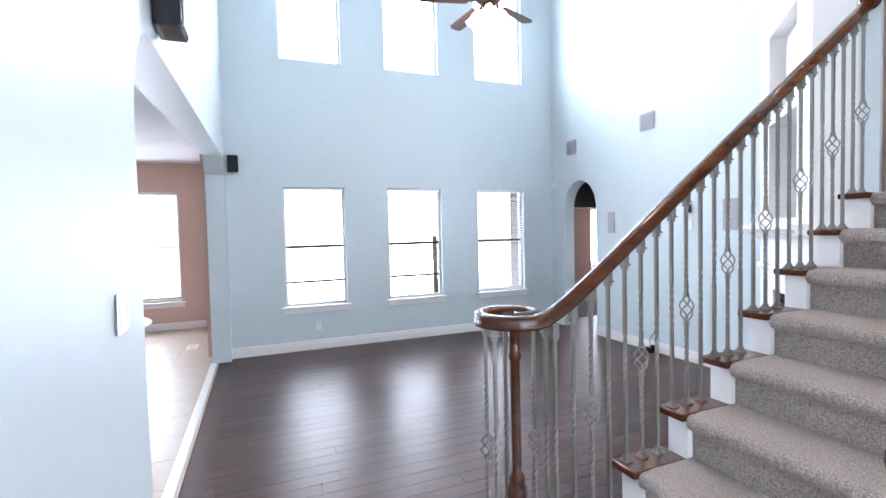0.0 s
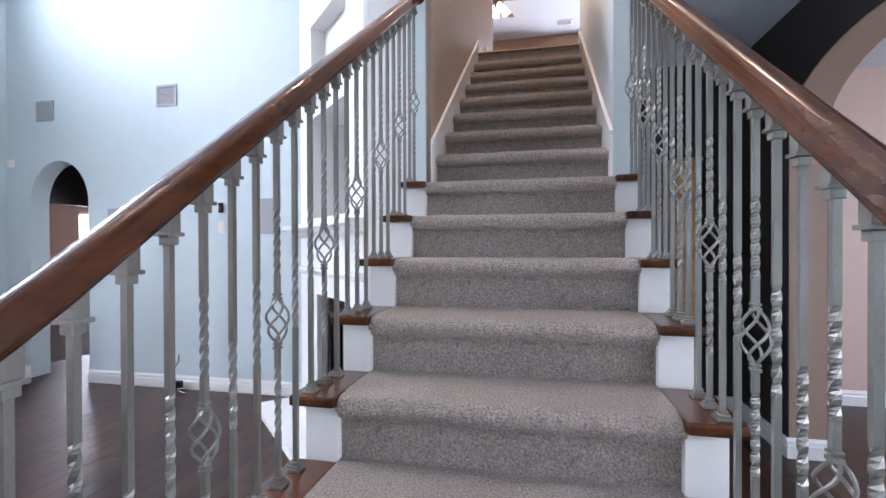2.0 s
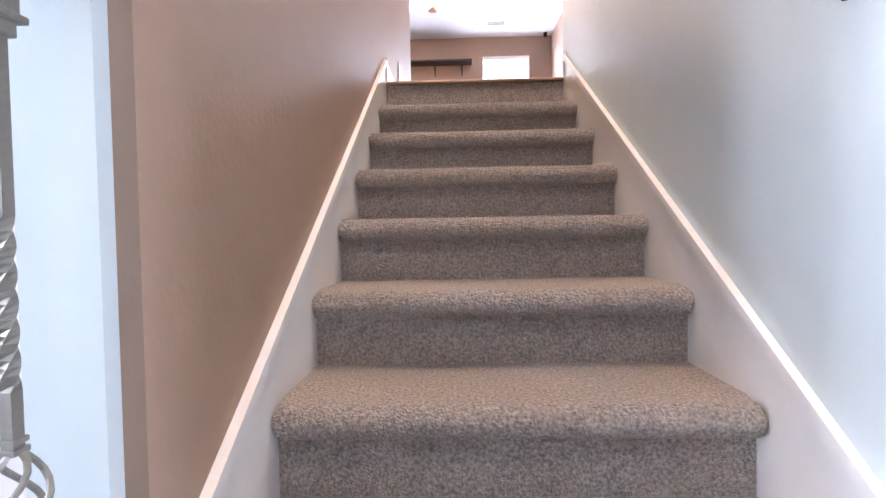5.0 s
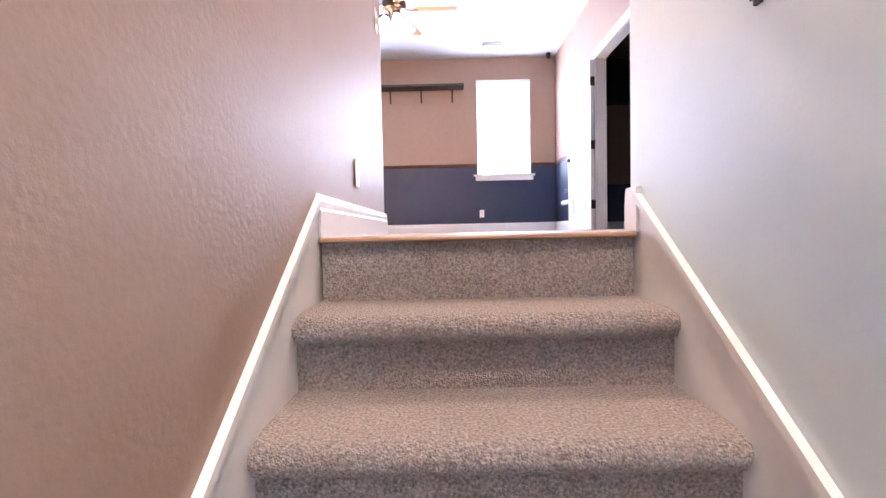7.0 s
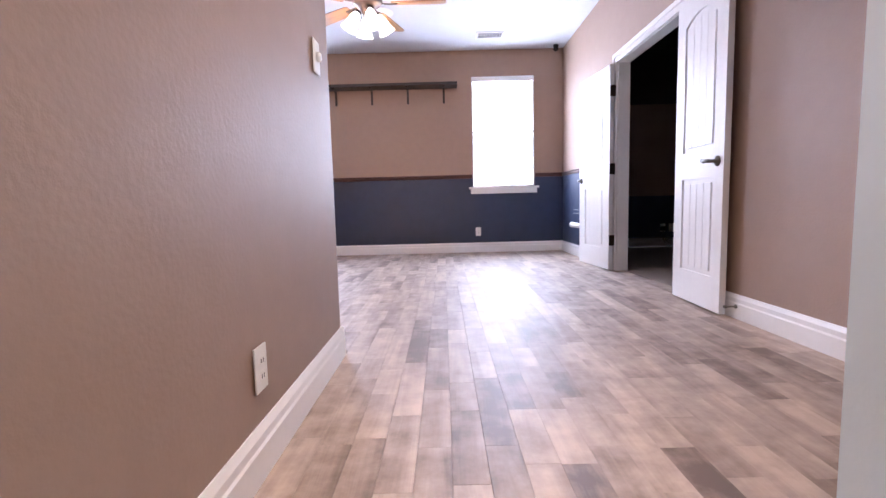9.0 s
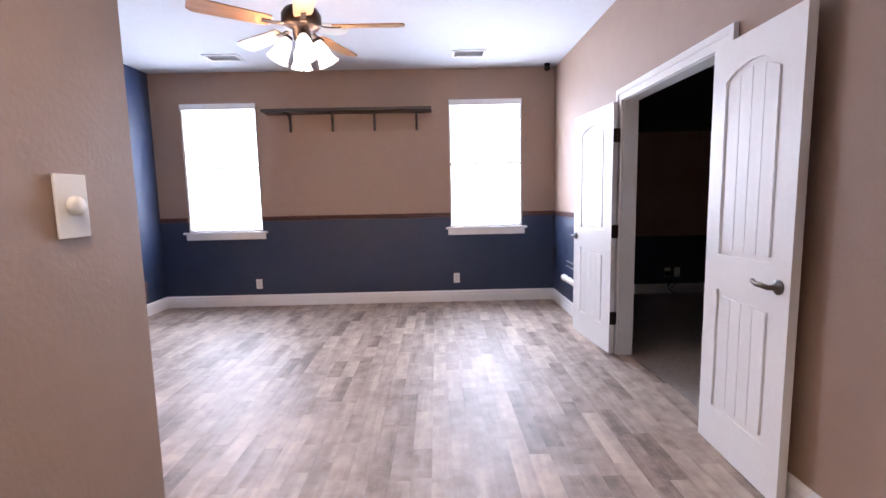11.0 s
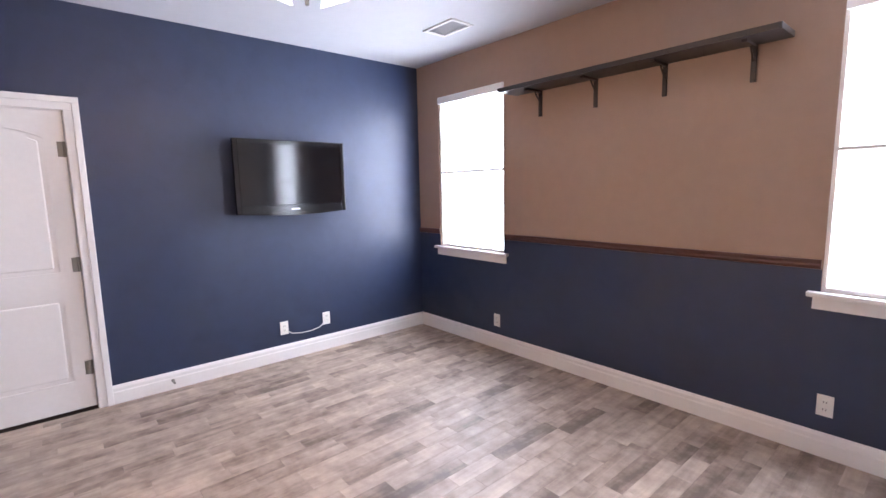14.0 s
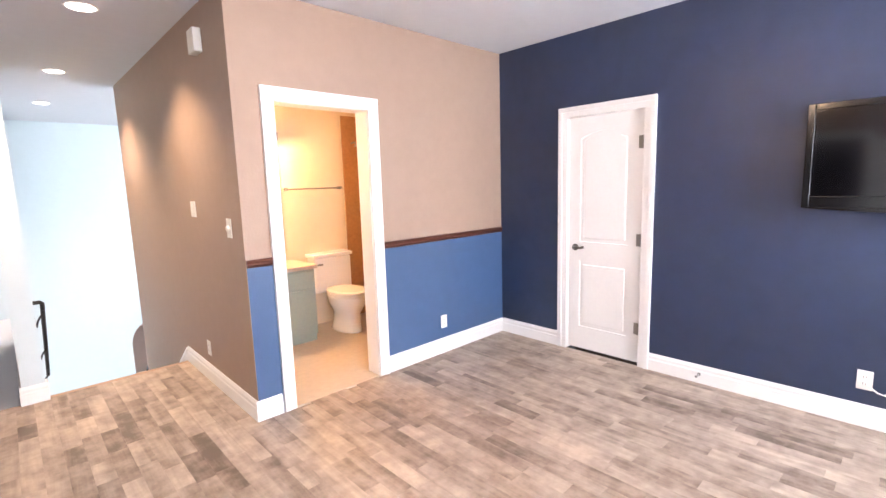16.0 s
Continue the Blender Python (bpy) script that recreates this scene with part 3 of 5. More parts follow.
def twist_bar(bm, z0, z1, twists, half=0.0066):
    """Square bar from z0 to z1, twisted inside the given spans."""
    zs, angle, last = [z0], [0.0], z0
    turn = 0.0
    for a, b in twists:
        n = 22
        zs.append(a)
        angle.append(turn)
        for i in range(1, n + 1):
            zs.append(a + (b - a) * i / n)
            angle.append(turn + 2 * math.pi * 2 * i / n * 0.75)
        turn += 3 * math.pi
    zs.append(z1)
    angle.append(turn)
    rings = []
    for z, t in zip(zs, angle):
        rings.append([bm.verts.new((half * 1.414 * math.cos(t + math.pi / 4 + j * math.pi / 2), half * 1.414 * math.sin(t + math.pi / 4 + j * math.pi / 2), z)) for j in range(4)])
    for a, b in zip(rings, rings[1:]):
        for j in range(4):
            bm.faces.new((a[j], a[(j + 1) % 4], b[(j + 1) % 4], b[j]))
    bm.faces.new(rings[0][::-1])
    bm.faces.new(rings[-1])


def basket_mesh(height=0.115, radius=0.030):
    bm = bmesh.new()
    for j in range(4):
        pts = []
        for i in range(13):
            u = i / 12
            r = 0.006 + (radius - 0.006) * math.sin(math.pi * u) ** 0.8
            a = j * math.pi / 2 + math.pi * 1.1 * u
            pts.append((r * math.cos(a), r * math.sin(a), -height / 2 + height * u))
        sweep(bm, pts, circle(0.0036, 5), up=(0.3, 0.2, 1))
    for z in (-height / 2 - 0.008, height / 2 + 0.008):
        box(bm, -0.010, 0.010, -0.010, 0.010, z - 0.011, z - 0.004, bevel=0.0015)
        box(bm, -0.0095, 0.0095, -0.0095, 0.0095, z, z + 0.006, bevel=0.0015)
    return bm


def keep_mesh(name, bm, mat):
    me = bpy.data.meshes.new(name)
    bmesh.ops.recalc_face_normals(bm, faces=bm.faces)
    bm.to_mesh(me)
    bm.free()
    me.materials.append(mat)
    return me


BASKET = keep_mesh("basket", basket_mesh(), NICKEL)
bm = bmesh.new()
box(bm, -0.020, 0.020, -0.020, 0.020, 0.0, 0.009, bevel=0.002)
box(bm, -0.015, 0.015, -0.015, 0.015, 0.009, 0.016, bevel=0.002)
box(bm, -0.011, 0.011, -0.011, 0.011, 0.016, 0.026, bevel=0.002)
SHOE = keep_mesh("shoe", bm, NICKEL)
bm = bmesh.new()
box(bm, -0.012, 0.012, -0.012, 0.012, -0.032, -0.016, bevel=0.002)
box(bm, -0.019, 0.019, -0.019, 0.019, -0.016, -0.008, bevel=0.002)
box(bm, -0.014, 0.014, -0.014, 0.014, -0.008, 0.034, bevel=0.001)
COLLAR = keep_mesh("collar", bm, NICKEL)
BARS = {}


def bar_mesh(length, kind):
    key = (round(length, 3), kind)
    if key not in BARS:
        bm = bmesh.new()
        mid = length * 0.47
        if kind == "basket":
            twist_bar(bm, 0, mid - 0.06, [(mid - 0.30, mid - 0.12)])
            twist_bar(bm, mid + 0.06, length, [(mid + 0.12, mid + 0.30)])
        else:
            twist_bar(bm, 0, length, [(mid - 0.07, mid + 0.15)])
        BARS[key] = keep_mesh("bar", bm, NICKEL)
    return BARS[key]


def baluster(parent, x, y, z, top, kind):
    b = new("baluster", bar_mesh(top - z, kind))
    b.parent = parent
    b.location = (x, y, z)
    for name, me, h in (("shoe", SHOE, 0.0), ("collar", COLLAR, top - z)) + ((("basket", BASKET, (top - z) * 0.47),) if kind == "basket" else ()):
        o = new(name, me)
        o.parent = b
        o.location = (0, 0, h)


def railing(s):
    rail = tagged(new("stair_railing"), "stained wood handrail on twisted satin nickel balusters" + (" with a curled end" if s < 0 else ""), "railing", group="stair railings")
    x = s * 0.568
    path = [(x, y, rail_height(y)) for y in [-2.0 - 0.2 * i for i in range(10)]]
    cx, cy, r0 = s * 0.725, -4.245, 0.157
    ease = [(-3.92, 0.0), (-4.0, 0.001), (-4.08, 0.006), (-4.14, 0.014), (-4.20, 0.030)]
    path += [(x, y, rail_height(y) + d) for y, d in ease]
    zend = path[-1][2] - 0.010
    for i in range(0, 27):
        a = radians(15 * i)
        r = r0 - 0.095 * max(0, i - 5) / 21
        path.append((cx - s * r * math.cos(a), cy - r * math.sin(a), zend))
    part("handrail", sweep(bmesh.new(), path, RAIL_SECTION), STAIRWOOD, rail, "glossy reddish brown wood handrail", smooth=True)
    bm = bmesh.new()
    lathe(bm, [(0.058, -2.001), (0.060, -2.010), (0.050, -2.020), (0.034, -2.026)], (x, 0, 2.85), 20, "y")
    part("rosette", bm, STAIRWOOD, rail, "dark round wood rosette", smooth=True)
    for k in range(8, 17):
        tz = LZ - k * RISE + 0.002
        for j, off in enumerate((0.024, 0.115, 0.206)):
            y = -k * GO + off
            if y > -2.03 or y < -4.16:
                continue
            baluster(rail, x, y, tz, rail_height(y) - 0.062, "basket" if j == 1 else "twist")
    for i, a in enumerate((70, 130, 190, 250, 310)):
        bx, by = cx - s * 0.128 * math.cos(radians(a)), cy - 0.128 * math.sin(radians(a))
        baluster(rail, bx, by, 0.196, zend - 0.05, "basket" if i % 2 else "twist")
    bm = bmesh.new()
    lathe(bm, [(0.034, 0.196), (0.034, 0.25), (0.042, 0.26), (0.042, 0.50), (0.030, 0.52), (0.036, 0.54), (0.021, 0.57), (0.023, 0.95), (0.021, 1.05), (0.030, 1.07), (0.024, 1.09), (0.028, zend - 0.02)], (cx, cy, 0), 18)
    part("newel", bm, STAIRWOOD, rail, "turned reddish brown wood newel", smooth=True)
    return rail


railing(-1)
railing(1)
# dark wall handrail inside the stairwell
wall_rail = tagged(new("wall_handrail"), "black iron handrail on brackets on the stair wall", "handrail")
path = [(0.485, -0.42, LZ + 0.65), (0.44, -0.42, LZ + 0.65), (0.425, -0.46, LZ + 0.63)] + [(0.425, y, LZ + 0.965 + 0.72 * y) for y in (-0.60, -0.9, -1.3, -1.7, -1.9)]
part("rail", sweep(bmesh.new(), path, circle(0.016, 8)), IRON, wall_rail, smooth=True)
for y in (-0.54, -1.2, -1.8):
    z = LZ + 0.955 + 0.72 * y
    bm = boxes((0.480, 0.488, y - 0.010, y + 0.010, z - 0.155, z - 0.05), bevel=0.003)
    sweep(bm, [(0.480, y, z - 0.145), (0.468, y, z - 0.10), (0.448, y, z - 0.06), (0.428, y, z - 0.035), (0.425, y, z - 0.008)], [(-0.007, -0.007), (0.007, -0.007), (0.007, 0.007), (-0.007, 0.007)], up=(0, 1, 0))
    lathe(bm, [(0.011, 0.4785), (0.011, 0.474), (0.006, 0.470)], (0, y, z - 0.135), 10, "x")
    box(bm, 0.414, 0.436, y - 0.025, y + 0.025, z - 0.014, z - 0.006, bevel=0.002)
    part("bracket", bm, IRON, wall_rail)


# ---- trim ----
def skirting(name, axis, c, sign, a0, a1, z, height=0.135, label="white painted baseboard"):
    """Moulded baseboard along a wall face at c; sign: the side of the room."""
    prof = [(0, 0), (0.016, 0), (0.016, height * 0.62), (0.012, height * 0.68), (0.012, height * 0.84), (0.006, height * 0.95), (0.004, height), (0, height)]
    out = [(c + sign * (d + 0.0015), z + h) for d, h in prof]
    bm = prism(bmesh.new(), out, "x" if axis == "y" else "y", a0, a1)
    return tagged(finish(name, bm, WHITE), label, "baseboard", kind="structure")


for args in [("x", WX, 1, AY, BY, 0.0), ("y", BY, -1, WX + 0.02, -5.34, 0.0), ("y", BY, -1, -4.56, -2.0, 0.0), ("x", -8.2, 1, -10, AY - 0.3, 0.0),
             ("y", RY1, -1, RX0, RX1, LZ), ("x", RX0, 1, 3.02, RY1 - 0.02, LZ), ("x", RX0, 1, RY0 + 0.02, 2.22, LZ), ("y", RY0, 1, RX0, -1.55, LZ), ("y", RY0, 1, -0.65, -0.475, LZ),
             ("x", -HALF, 1, 0.0, RY0 + 0.016, LZ), ("x", RX1, -1, 3.95, RY1 - 0.02, LZ), ("x", RX1, -1, -1.9, 2.56, LZ), ("y", 0.06, 1, HALF - 0.014, 0.634, LZ), ("x", 0.62, 1, -1.9, 0.074, LZ),
             ("y", 0.2, -1, 1.97, 5.9, 0.0), ("x", 1.74, -1, -1.04, -0.2, 0.0), ("y", -1.044, -1, 1.726, 1.97, 0.0), ("y", 6.0, -1, 1.8, 5.0, LZ), ("y", -0.2, -1, 0.62, 1.74, 0.0)]:
    skirting("baseboard", *args)
part_bm = boxes((HALF - 0.017, HALF, -0.02, 0.06, LZ + 0.001, LZ + 0.135), bevel=0.003)
tagged(finish("baseboard_end", part_bm, WHITE), "white baseboard end block at the landing", "baseboard", kind="structure")


def casing(name, axis, c, sign, a0, a1, z0, z1, width=0.085, thick=0.018):
    """Stepped door casing round an opening a0..a1 up to z1."""
    th = tagged(new(name), "white painted stepped door casing", "door casing", kind="structure")
    for t, w0, w1 in ((thick, 0.0, width * 0.55), (thick * 1.45, width * 0.55, width)):
        lo, hi = sorted((c + sign * 0.001, c + sign * t))
        for n, (p, q, r, u) in (("jamb_trim", (a0 - w1, a0 - w0, z0, z1 + w0)), ("jamb_trim", (a1 + w0, a1 + w1, z0, z1 + w0)), ("head_trim", (a0 - w1, a1 + w1, z1 + w0, z1 + w1))):
            bm = boxes((lo, hi, p, q, r, u) if axis == "x" else (p, q, lo, hi, r, u), bevel=0.003)
            part(n, bm, WHITE, th)
    return th


casing("trim_closet", "x", RX0, 1, 2.295, 2.945, LZ, 5.352)
casing("trim_bath", "y", RY0, 1, -1.455, -0.745, LZ, 5.385)
casing("trim_double", "x", RX1, -1, 2.66, 3.86, LZ, 5.262)


def jamb(name, axis, c0, c1, a0, a1, z0, z1):
    th = tagged(new(name), "white painted door lining", "door lining", kind="structure")
    for p, q, r, u in ((a0, a0 + 0.012, z0, z1), (a1 - 0.012, a1, z0, z1), (a0 + 0.012, a1 - 0.012, z1 - 0.012, z1)):
        part("lining", boxes((c0, c1, p, q, r, u) if axis == "x" else (p, q, c0, c1, r, u)), WHITE, th)


jamb("lining_closet", "x", RX0 - 0.149, RX0 - 0.002, 2.287, 2.953, LZ, 5.36)
jamb("lining_bath", "y", RY0 - 0.149, RY0 - 0.002, -1.463, -0.737, LZ, 5.393)
jamb("lining_double", "x", RX1 + 0.002, RX1 + 0.109, 2.652, 3.868, LZ, 5.27)


# ---- doors ----
def lever(parent, x, y, z, side, way):
    """Lever handle: rosette and curved lever. side: which face; way: lever direction."""
    bm = lathe(bmesh.new(), [(0.030, 0.0), (0.030, side * 0.006), (0.024, side * 0.012), (0.011, side * 0.016), (0.010, side * 0.045)], (x, y, z), 18, "y")
    pts = [(x, y + side * 0.042, z), (x + way * 0.03, y + side * 0.05, z + 0.004), (x + way * 0.065, y + side * 0.046, z + 0.002), (x + way * 0.10, y + side * 0.040, z + 0.010)]
    sweep(bm, pts, [(a * 1.0, b * 1.4) for a, b in circle(0.008, 8)])
    part("handle", bm, PEWTER, parent, "satin nickel lever handle", smooth=True)


def door_leaf(name, m, width, height, label, handle_at, boards, sides=(0, 1), hinge_at=None, hinge_side=-1):
    """Two-panel moulded door; local x across, y through, z up."""
    th = tagged(new(name), label, "door", kind="structure")
    th.matrix_world = m
    t, st = 0.035, 0.14 if width > 0.65 else 0.105
    bm = boxes((0, width, 0.0115, t - 0.0115, 0, height))
    part("core", bm, WHITE, th)
    low0, low1, up0, up1 = 0.20, 0.78, 0.95, height - 0.12
    rise = 0.055
    for sd in sides:
        y0, y1 = (0.0, 0.0114) if sd == 0 else (t - 0.0114, t)
        bm = boxes((0, st, y0, y1, 0, height), (width - st, width, y0, y1, 0, height), (st, width - st, y0, y1, 0, low0), (st, width - st, y0, y1, low1, up0), (st, width - st, y0, y1, up1, height))
        n, w = 12, width - 2 * st
        for i in range(n):
            u, v = st + w * i / n, st + w * (i + 1) / n
            f = lambda q: up1 - rise * (2 * (q - width / 2) / w) ** 2
            prism(bm, [(u, f(u)), (v, f(v)), (v, up1), (u, up1)], "y", y0, y1)
        bmesh.ops.remove_doubles(bm, verts=bm.verts, dist=0.0003)
        part("frame", bm, WHITE, th)
        nb = boards
        gap = 0.004 if boards > 1 else 0.0
        iw = w - 0.056
        for z0, z1, arched in ((low0 + 0.028, low1 - 0.028, False), (up0 + 0.028, up1 - 0.028, True)):
            for i in range(nb):
                a = st + 0.028 + iw * i / nb + (gap / 2 if i else 0)
                b = st + 0.028 + iw * (i + 1) / nb - (gap / 2 if i < nb - 1 else 0)
                yy0, yy1 = (0.002, 0.0112) if sd == 0 else (t - 0.0112, t - 0.002)
                if nb == 1:
                    yy0, yy1 = 0.002, 0.019
                if arched:
                    m2 = 6
                    pts = [(a, z0), (b, z0)] + [(b + (a - b) * q / m2, z1 - rise * (2 * (b + (a - b) * q / m2 - width / 2) / w) ** 2) for q in range(m2 + 1)]
                    bm = prism(bmesh.new(), pts, "y", yy0, yy1)
                    if nb == 1:
                        bmesh.ops.bevel(bm, geom=bm.edges[:], offset=0.0085, segments=1, affect="EDGES", clamp_overlap=True)
                else:
                    bm = boxes((a, b, yy0, yy1, z0, z1), bevel=0.0085 if nb == 1 else 0.0015)
                part("panel", bm, WHITE, th)
    for sd in (0, 1):
        lever(th, handle_at, 0.0 if sd == 0 else t, 0.90 if boards == 1 else 0.87, -1 if sd == 0 else 1, 1 if handle_at < width / 2 else -1)
    if hinge_at is not None:
        for z in (0.28, height / 2, height - 0.24):
            if boards > 1:
                bm = boxes((hinge_at - 0.005, hinge_at - 0.0005, 0.002, 0.034, z - 0.05, z + 0.05), (hinge_at - 0.005, hinge_at - 0.0005, -0.034, -0.004, z - 0.05, z + 0.05), bevel=0.0015)
                lathe(bm, [(0.006, z - 0.052), (0.006, z + 0.052)], (hinge_at - 0.004, -0.001, 0), 8)
                part("hinge", bm, BRONZE, th, "dark metal hinge")
                continue
            bm = boxes((hinge_at - 0.034, hinge_at + 0.034, -0.004 if hinge_side < 0 else t, 0.0 if hinge_side < 0 else t + 0.004, z - 0.048, z + 0.048), bevel=0.0015)
            lathe(bm, [(0.006, z - 0.05), (0.006, z + 0.05)], (hinge_at, -0.005 if hinge_side < 0 else t + 0.005, 0), 8)
            part("hinge", bm, NICKEL, th)
    return th


# closet door: local x runs along +y of the room, its face towards +x
door_leaf("door_1", pose(RX0 - 0.012, 2.302, LZ + 0.022, 0, 0, 90), 0.636, 1.990, "closed white two-panel closet door with a lever handle", 0.065, 1, sides=(0,), hinge_at=0.628, hinge_side=-1)
# black slab imitates the shaded gap below the door leaf
slab("shade_strip_closet", RX0 - 0.15, RX0, 2.30, 2.95, LZ - 0.012, LZ + 0.003, BLACK, "black strip painted in for the shade under the closet door", "threshold")
wall("wall_closet", "x", RX0 - 1.2, RX0 - 1.1, 1.4, 4, LZ, CZ, TAUPE, (), "taupe closet wall")
# double doors, both folded back against the wall
door_leaf("door_2", pose(1.588, 3.868, LZ + 0.012, 0, 0, 96), 0.70, 1.905, "open white panelled double door leaf with grooved panels", 0.645, 4, hinge_at=0.0, hinge_side=1)
door_leaf("door_3", pose(1.572, 2.665, LZ + 0.012, 0, 0, 267.6), 0.585, 1.905, "open white panelled double door leaf beside the stairs", 0.525, 4, hinge_at=None)

# ---- windows ----
def sash_window(name, axis, c0, c1, a0, a1, z0, z1, inside, blind=False, bars=(), label="white framed sash window", stool=True, backlit_rail_mat=None, deep=0.11, w=0.035):
    """Frame, meeting rail, panes, stool and apron. inside: +1 or -1 along the axis towards the room."""
    th = tagged(new(name), label, "window", kind="structure")

    def bx(p, q, r, u, d0, d1, bevel=0.002):
        lo, hi = sorted((d0, d1))
        return boxes((lo, hi, p, q, r, u) if axis == "x" else (p, q, lo, hi, r, u), bevel=bevel)
    face = c1 if inside > 0 else c0
    out = face - inside * deep
    f0, f1 = out, out + inside * 0.04
    for p, q, r, u in ((a0, a0 + w, z0, z1), (a1 - w, a1, z0, z1), (a0 + w, a1 - w, z0, z0 + w), (a0 + w, a1 - w, z1 - w, z1)):
        part("window_frame", bx(p, q, r, u, f0, f1), WHITE, th)
    mid = (z0 + z1) / 2
    # a given rail material puts the backlit darkness into the rail's colour
    rh = 0.022 if backlit_rail_mat else 0.009
    part("meeting_rail", bx(a0 + w, a1 - w, mid - rh, mid + rh, f0, f1 + inside * 0.01), backlit_rail_mat or WHITE, th)
    for r, u in ((z0 + w, mid - 0.018), (mid + 0.018, z1 - w)):
        pane = part("pane", bx(a0 + w, a1 - w, r, u, out + inside * 0.015, out + inside * 0.02, 0), GLASS, th)
        pane.visible_shadow = False
    # dark wood colour stands in for bars seen against the daylight
    for h in bars:
        part("sash_bar", bx(a0 + w, a1 - w, h - 0.016, h + 0.016, f0, f1), SHELFWOOD, th, "sash bar coloured dark as if backlit")
    if stool:
        part("window_sill", bx(a0 - 0.055, a1 + 0.055, z0 - 0.028, z0 - 0.002, face - inside * 0.07, face + inside * 0.045, 0.006), WHITE, th)
        part("apron", bx(a0 - 0.03, a1 + 0.03, z0 - 0.095, z0 - 0.028, face + inside * 0.0015, face + inside * 0.018, 0.003), WHITE, th)
    if blind:
        n = int((z1 - z0 - 0.1) / 0.042)
        for i in range(n):
            z = z0 + 0.05 + i * 0.042
            d0, d1 = face - inside * 0.052, face - inside * 0.015
            bm = prism(bmesh.new(), [(d0, z + 0.010), (d0, z + 0.013), (d1, z - 0.010), (d1, z - 0.013)], "y", a0 + 0.02, a1 - 0.02)
            part("slat", bm, SLAT, th)
        part("blind_rail", bx(a0 + 0.01, a1 - 0.01, z1 - 0.05, z1 - 0.004, face - inside * 0.065, face - inside * 0.01), FABRIC, th)
    return th


for a, b in WINDOWS_UP:
    w = sash_window("window_1", "y", RY1, RY1 + 0.2, a, b, 4.23, 5.69, -1, deep=0.052, w=0.02, label="bright white sash window above navy wainscot")
    part("blind_rail", boxes((a + 0.004, b - 0.004, RY1 - 0.014, RY1 + 0.008, 5.62, 5.685), bevel=0.004), FABRIC, w, "white blind headrail")
# bronze on the lower meeting rails imitates their backlit shade
for i, (a, b) in enumerate(WINDOWS_LOW):
    sash_window("window_2", "x", WX - 0.2, WX, a, b, 0.62, 2.27, 1, blind=i == 2, bars=(0.95,) if i < 2 else (), backlit_rail_mat=BRONZE, label="white framed living room window" + (" with lowered white slatted blind" if i == 2 else " with raised blind"))
    if i < 2:
        bl = tagged(new("raised_blind"), "raised white slatted blind bunched at the window head", "blind")
        for j in range(9):
            part("slat", boxes((WX - 0.07, WX - 0.02, a + 0.03, b - 0.03, 2.10 + j * 0.014, 2.104 + j * 0.014)), SLAT, bl)
        part("rail", boxes((WX - 0.075, WX - 0.015, a + 0.02, b - 0.02, 2.228, 2.264), bevel=0.003), FABRIC, bl)
    sash_window("window_3", "x", WX - 0.2, WX, a, b, 4.0, 5.7, 1, label="high white framed living room window", stool=False)
sash_window("window_7", "x", -8.8, -8.6, 2.70, 3.15, 0.6, 2.1, 1, label="narrow bright window of the side wing")
sash_window("window_4", "x", -8.4, -8.2, -8.3, -6.52, 0.5, 2.4, 1, label="bright dining room window")
sash_window("window_unseen_entry", "x", 3.2, 3.35, -5.15, -3.85, 0.4, 2.4, -1, label="tall unseen entry window added to light the stairs")
sash_window("window_5", "y", 3.0, 3.2, -4.55, -4.1, 0.6, 2.1, -1, label="narrow bright passage window")

# ---- wainscot and chair rail of the upper room ----
wall("wainscot_far", "y", RY1 - 0.004, RY1 - 0.0005, RX0 + 0.001, RX1 - 0.001, LZ, 4.345, NAVY, [(a - 0.001, b + 0.001, 4.229, 4.4) for a, b in WINDOWS_UP], "navy painted wainscot below a wood chair rail")
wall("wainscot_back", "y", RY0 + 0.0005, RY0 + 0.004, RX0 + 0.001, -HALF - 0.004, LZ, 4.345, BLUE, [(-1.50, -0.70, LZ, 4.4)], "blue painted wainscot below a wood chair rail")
wall("wainscot_right", "x", RX1 - 0.004, RX1 - 0.0005, 3.95, RY1 - 0.005, LZ, 4.345, NAVY, (), "navy painted wainscot below a wood chair rail")


def chair_rail(axis, c, sign, a0, a1):
    prof = [(0, 0), (0.010, 0.003), (0.016, 0.018), (0.011, 0.028), (0.018, 0.044), (0.014, 0.052), (0, 0.052)]
    bm = prism(bmesh.new(), [(c + sign * (d + 0.001), 4.345 + h) for d, h in prof], "x" if axis == "y" else "y", a0, a1)
    tagged(finish("trim_chair_rail", bm, RAILWOOD), "dark reddish wood chair rail", "chair rail", kind="structure")


for args in (("y", RY1, -1, RX0 + 0.001, -2.665), ("y", RY1, -1, -1.795, 0.395), ("y", RY1, -1, 1.245, RX1 - 0.02), ("x", RX1, -1, 3.95, RY1 - 0.001), ("y", RY0, 1, RX0 + 0.001, -1.541), ("y", RY0, 1, -0.659, -HALF - 0.004)):
    chair_rail(*args)

# ---- fireplace in the living room ----
FU0, FU1, NU0, NU1 = 0.47, 1.84, 0.77, 1.54   # breast and niche along its face
fp = tagged(new("fireplace"), "white painted corner fireplace with mantel shelf and two niches above", "fireplace")
fp.matrix_world = pose(-2.25, BY, 0, 0, 0, -45)
for a in ((FU0, 0.90, 0, 0.44, 0, 1.50), (1.50, FU1, 0, 0.44, 0, 1.50), (0.90, 1.50, 0, 0.44, 1.05, 1.50)):
    part("surround", boxes(a, bevel=0.003), WHITE, fp)
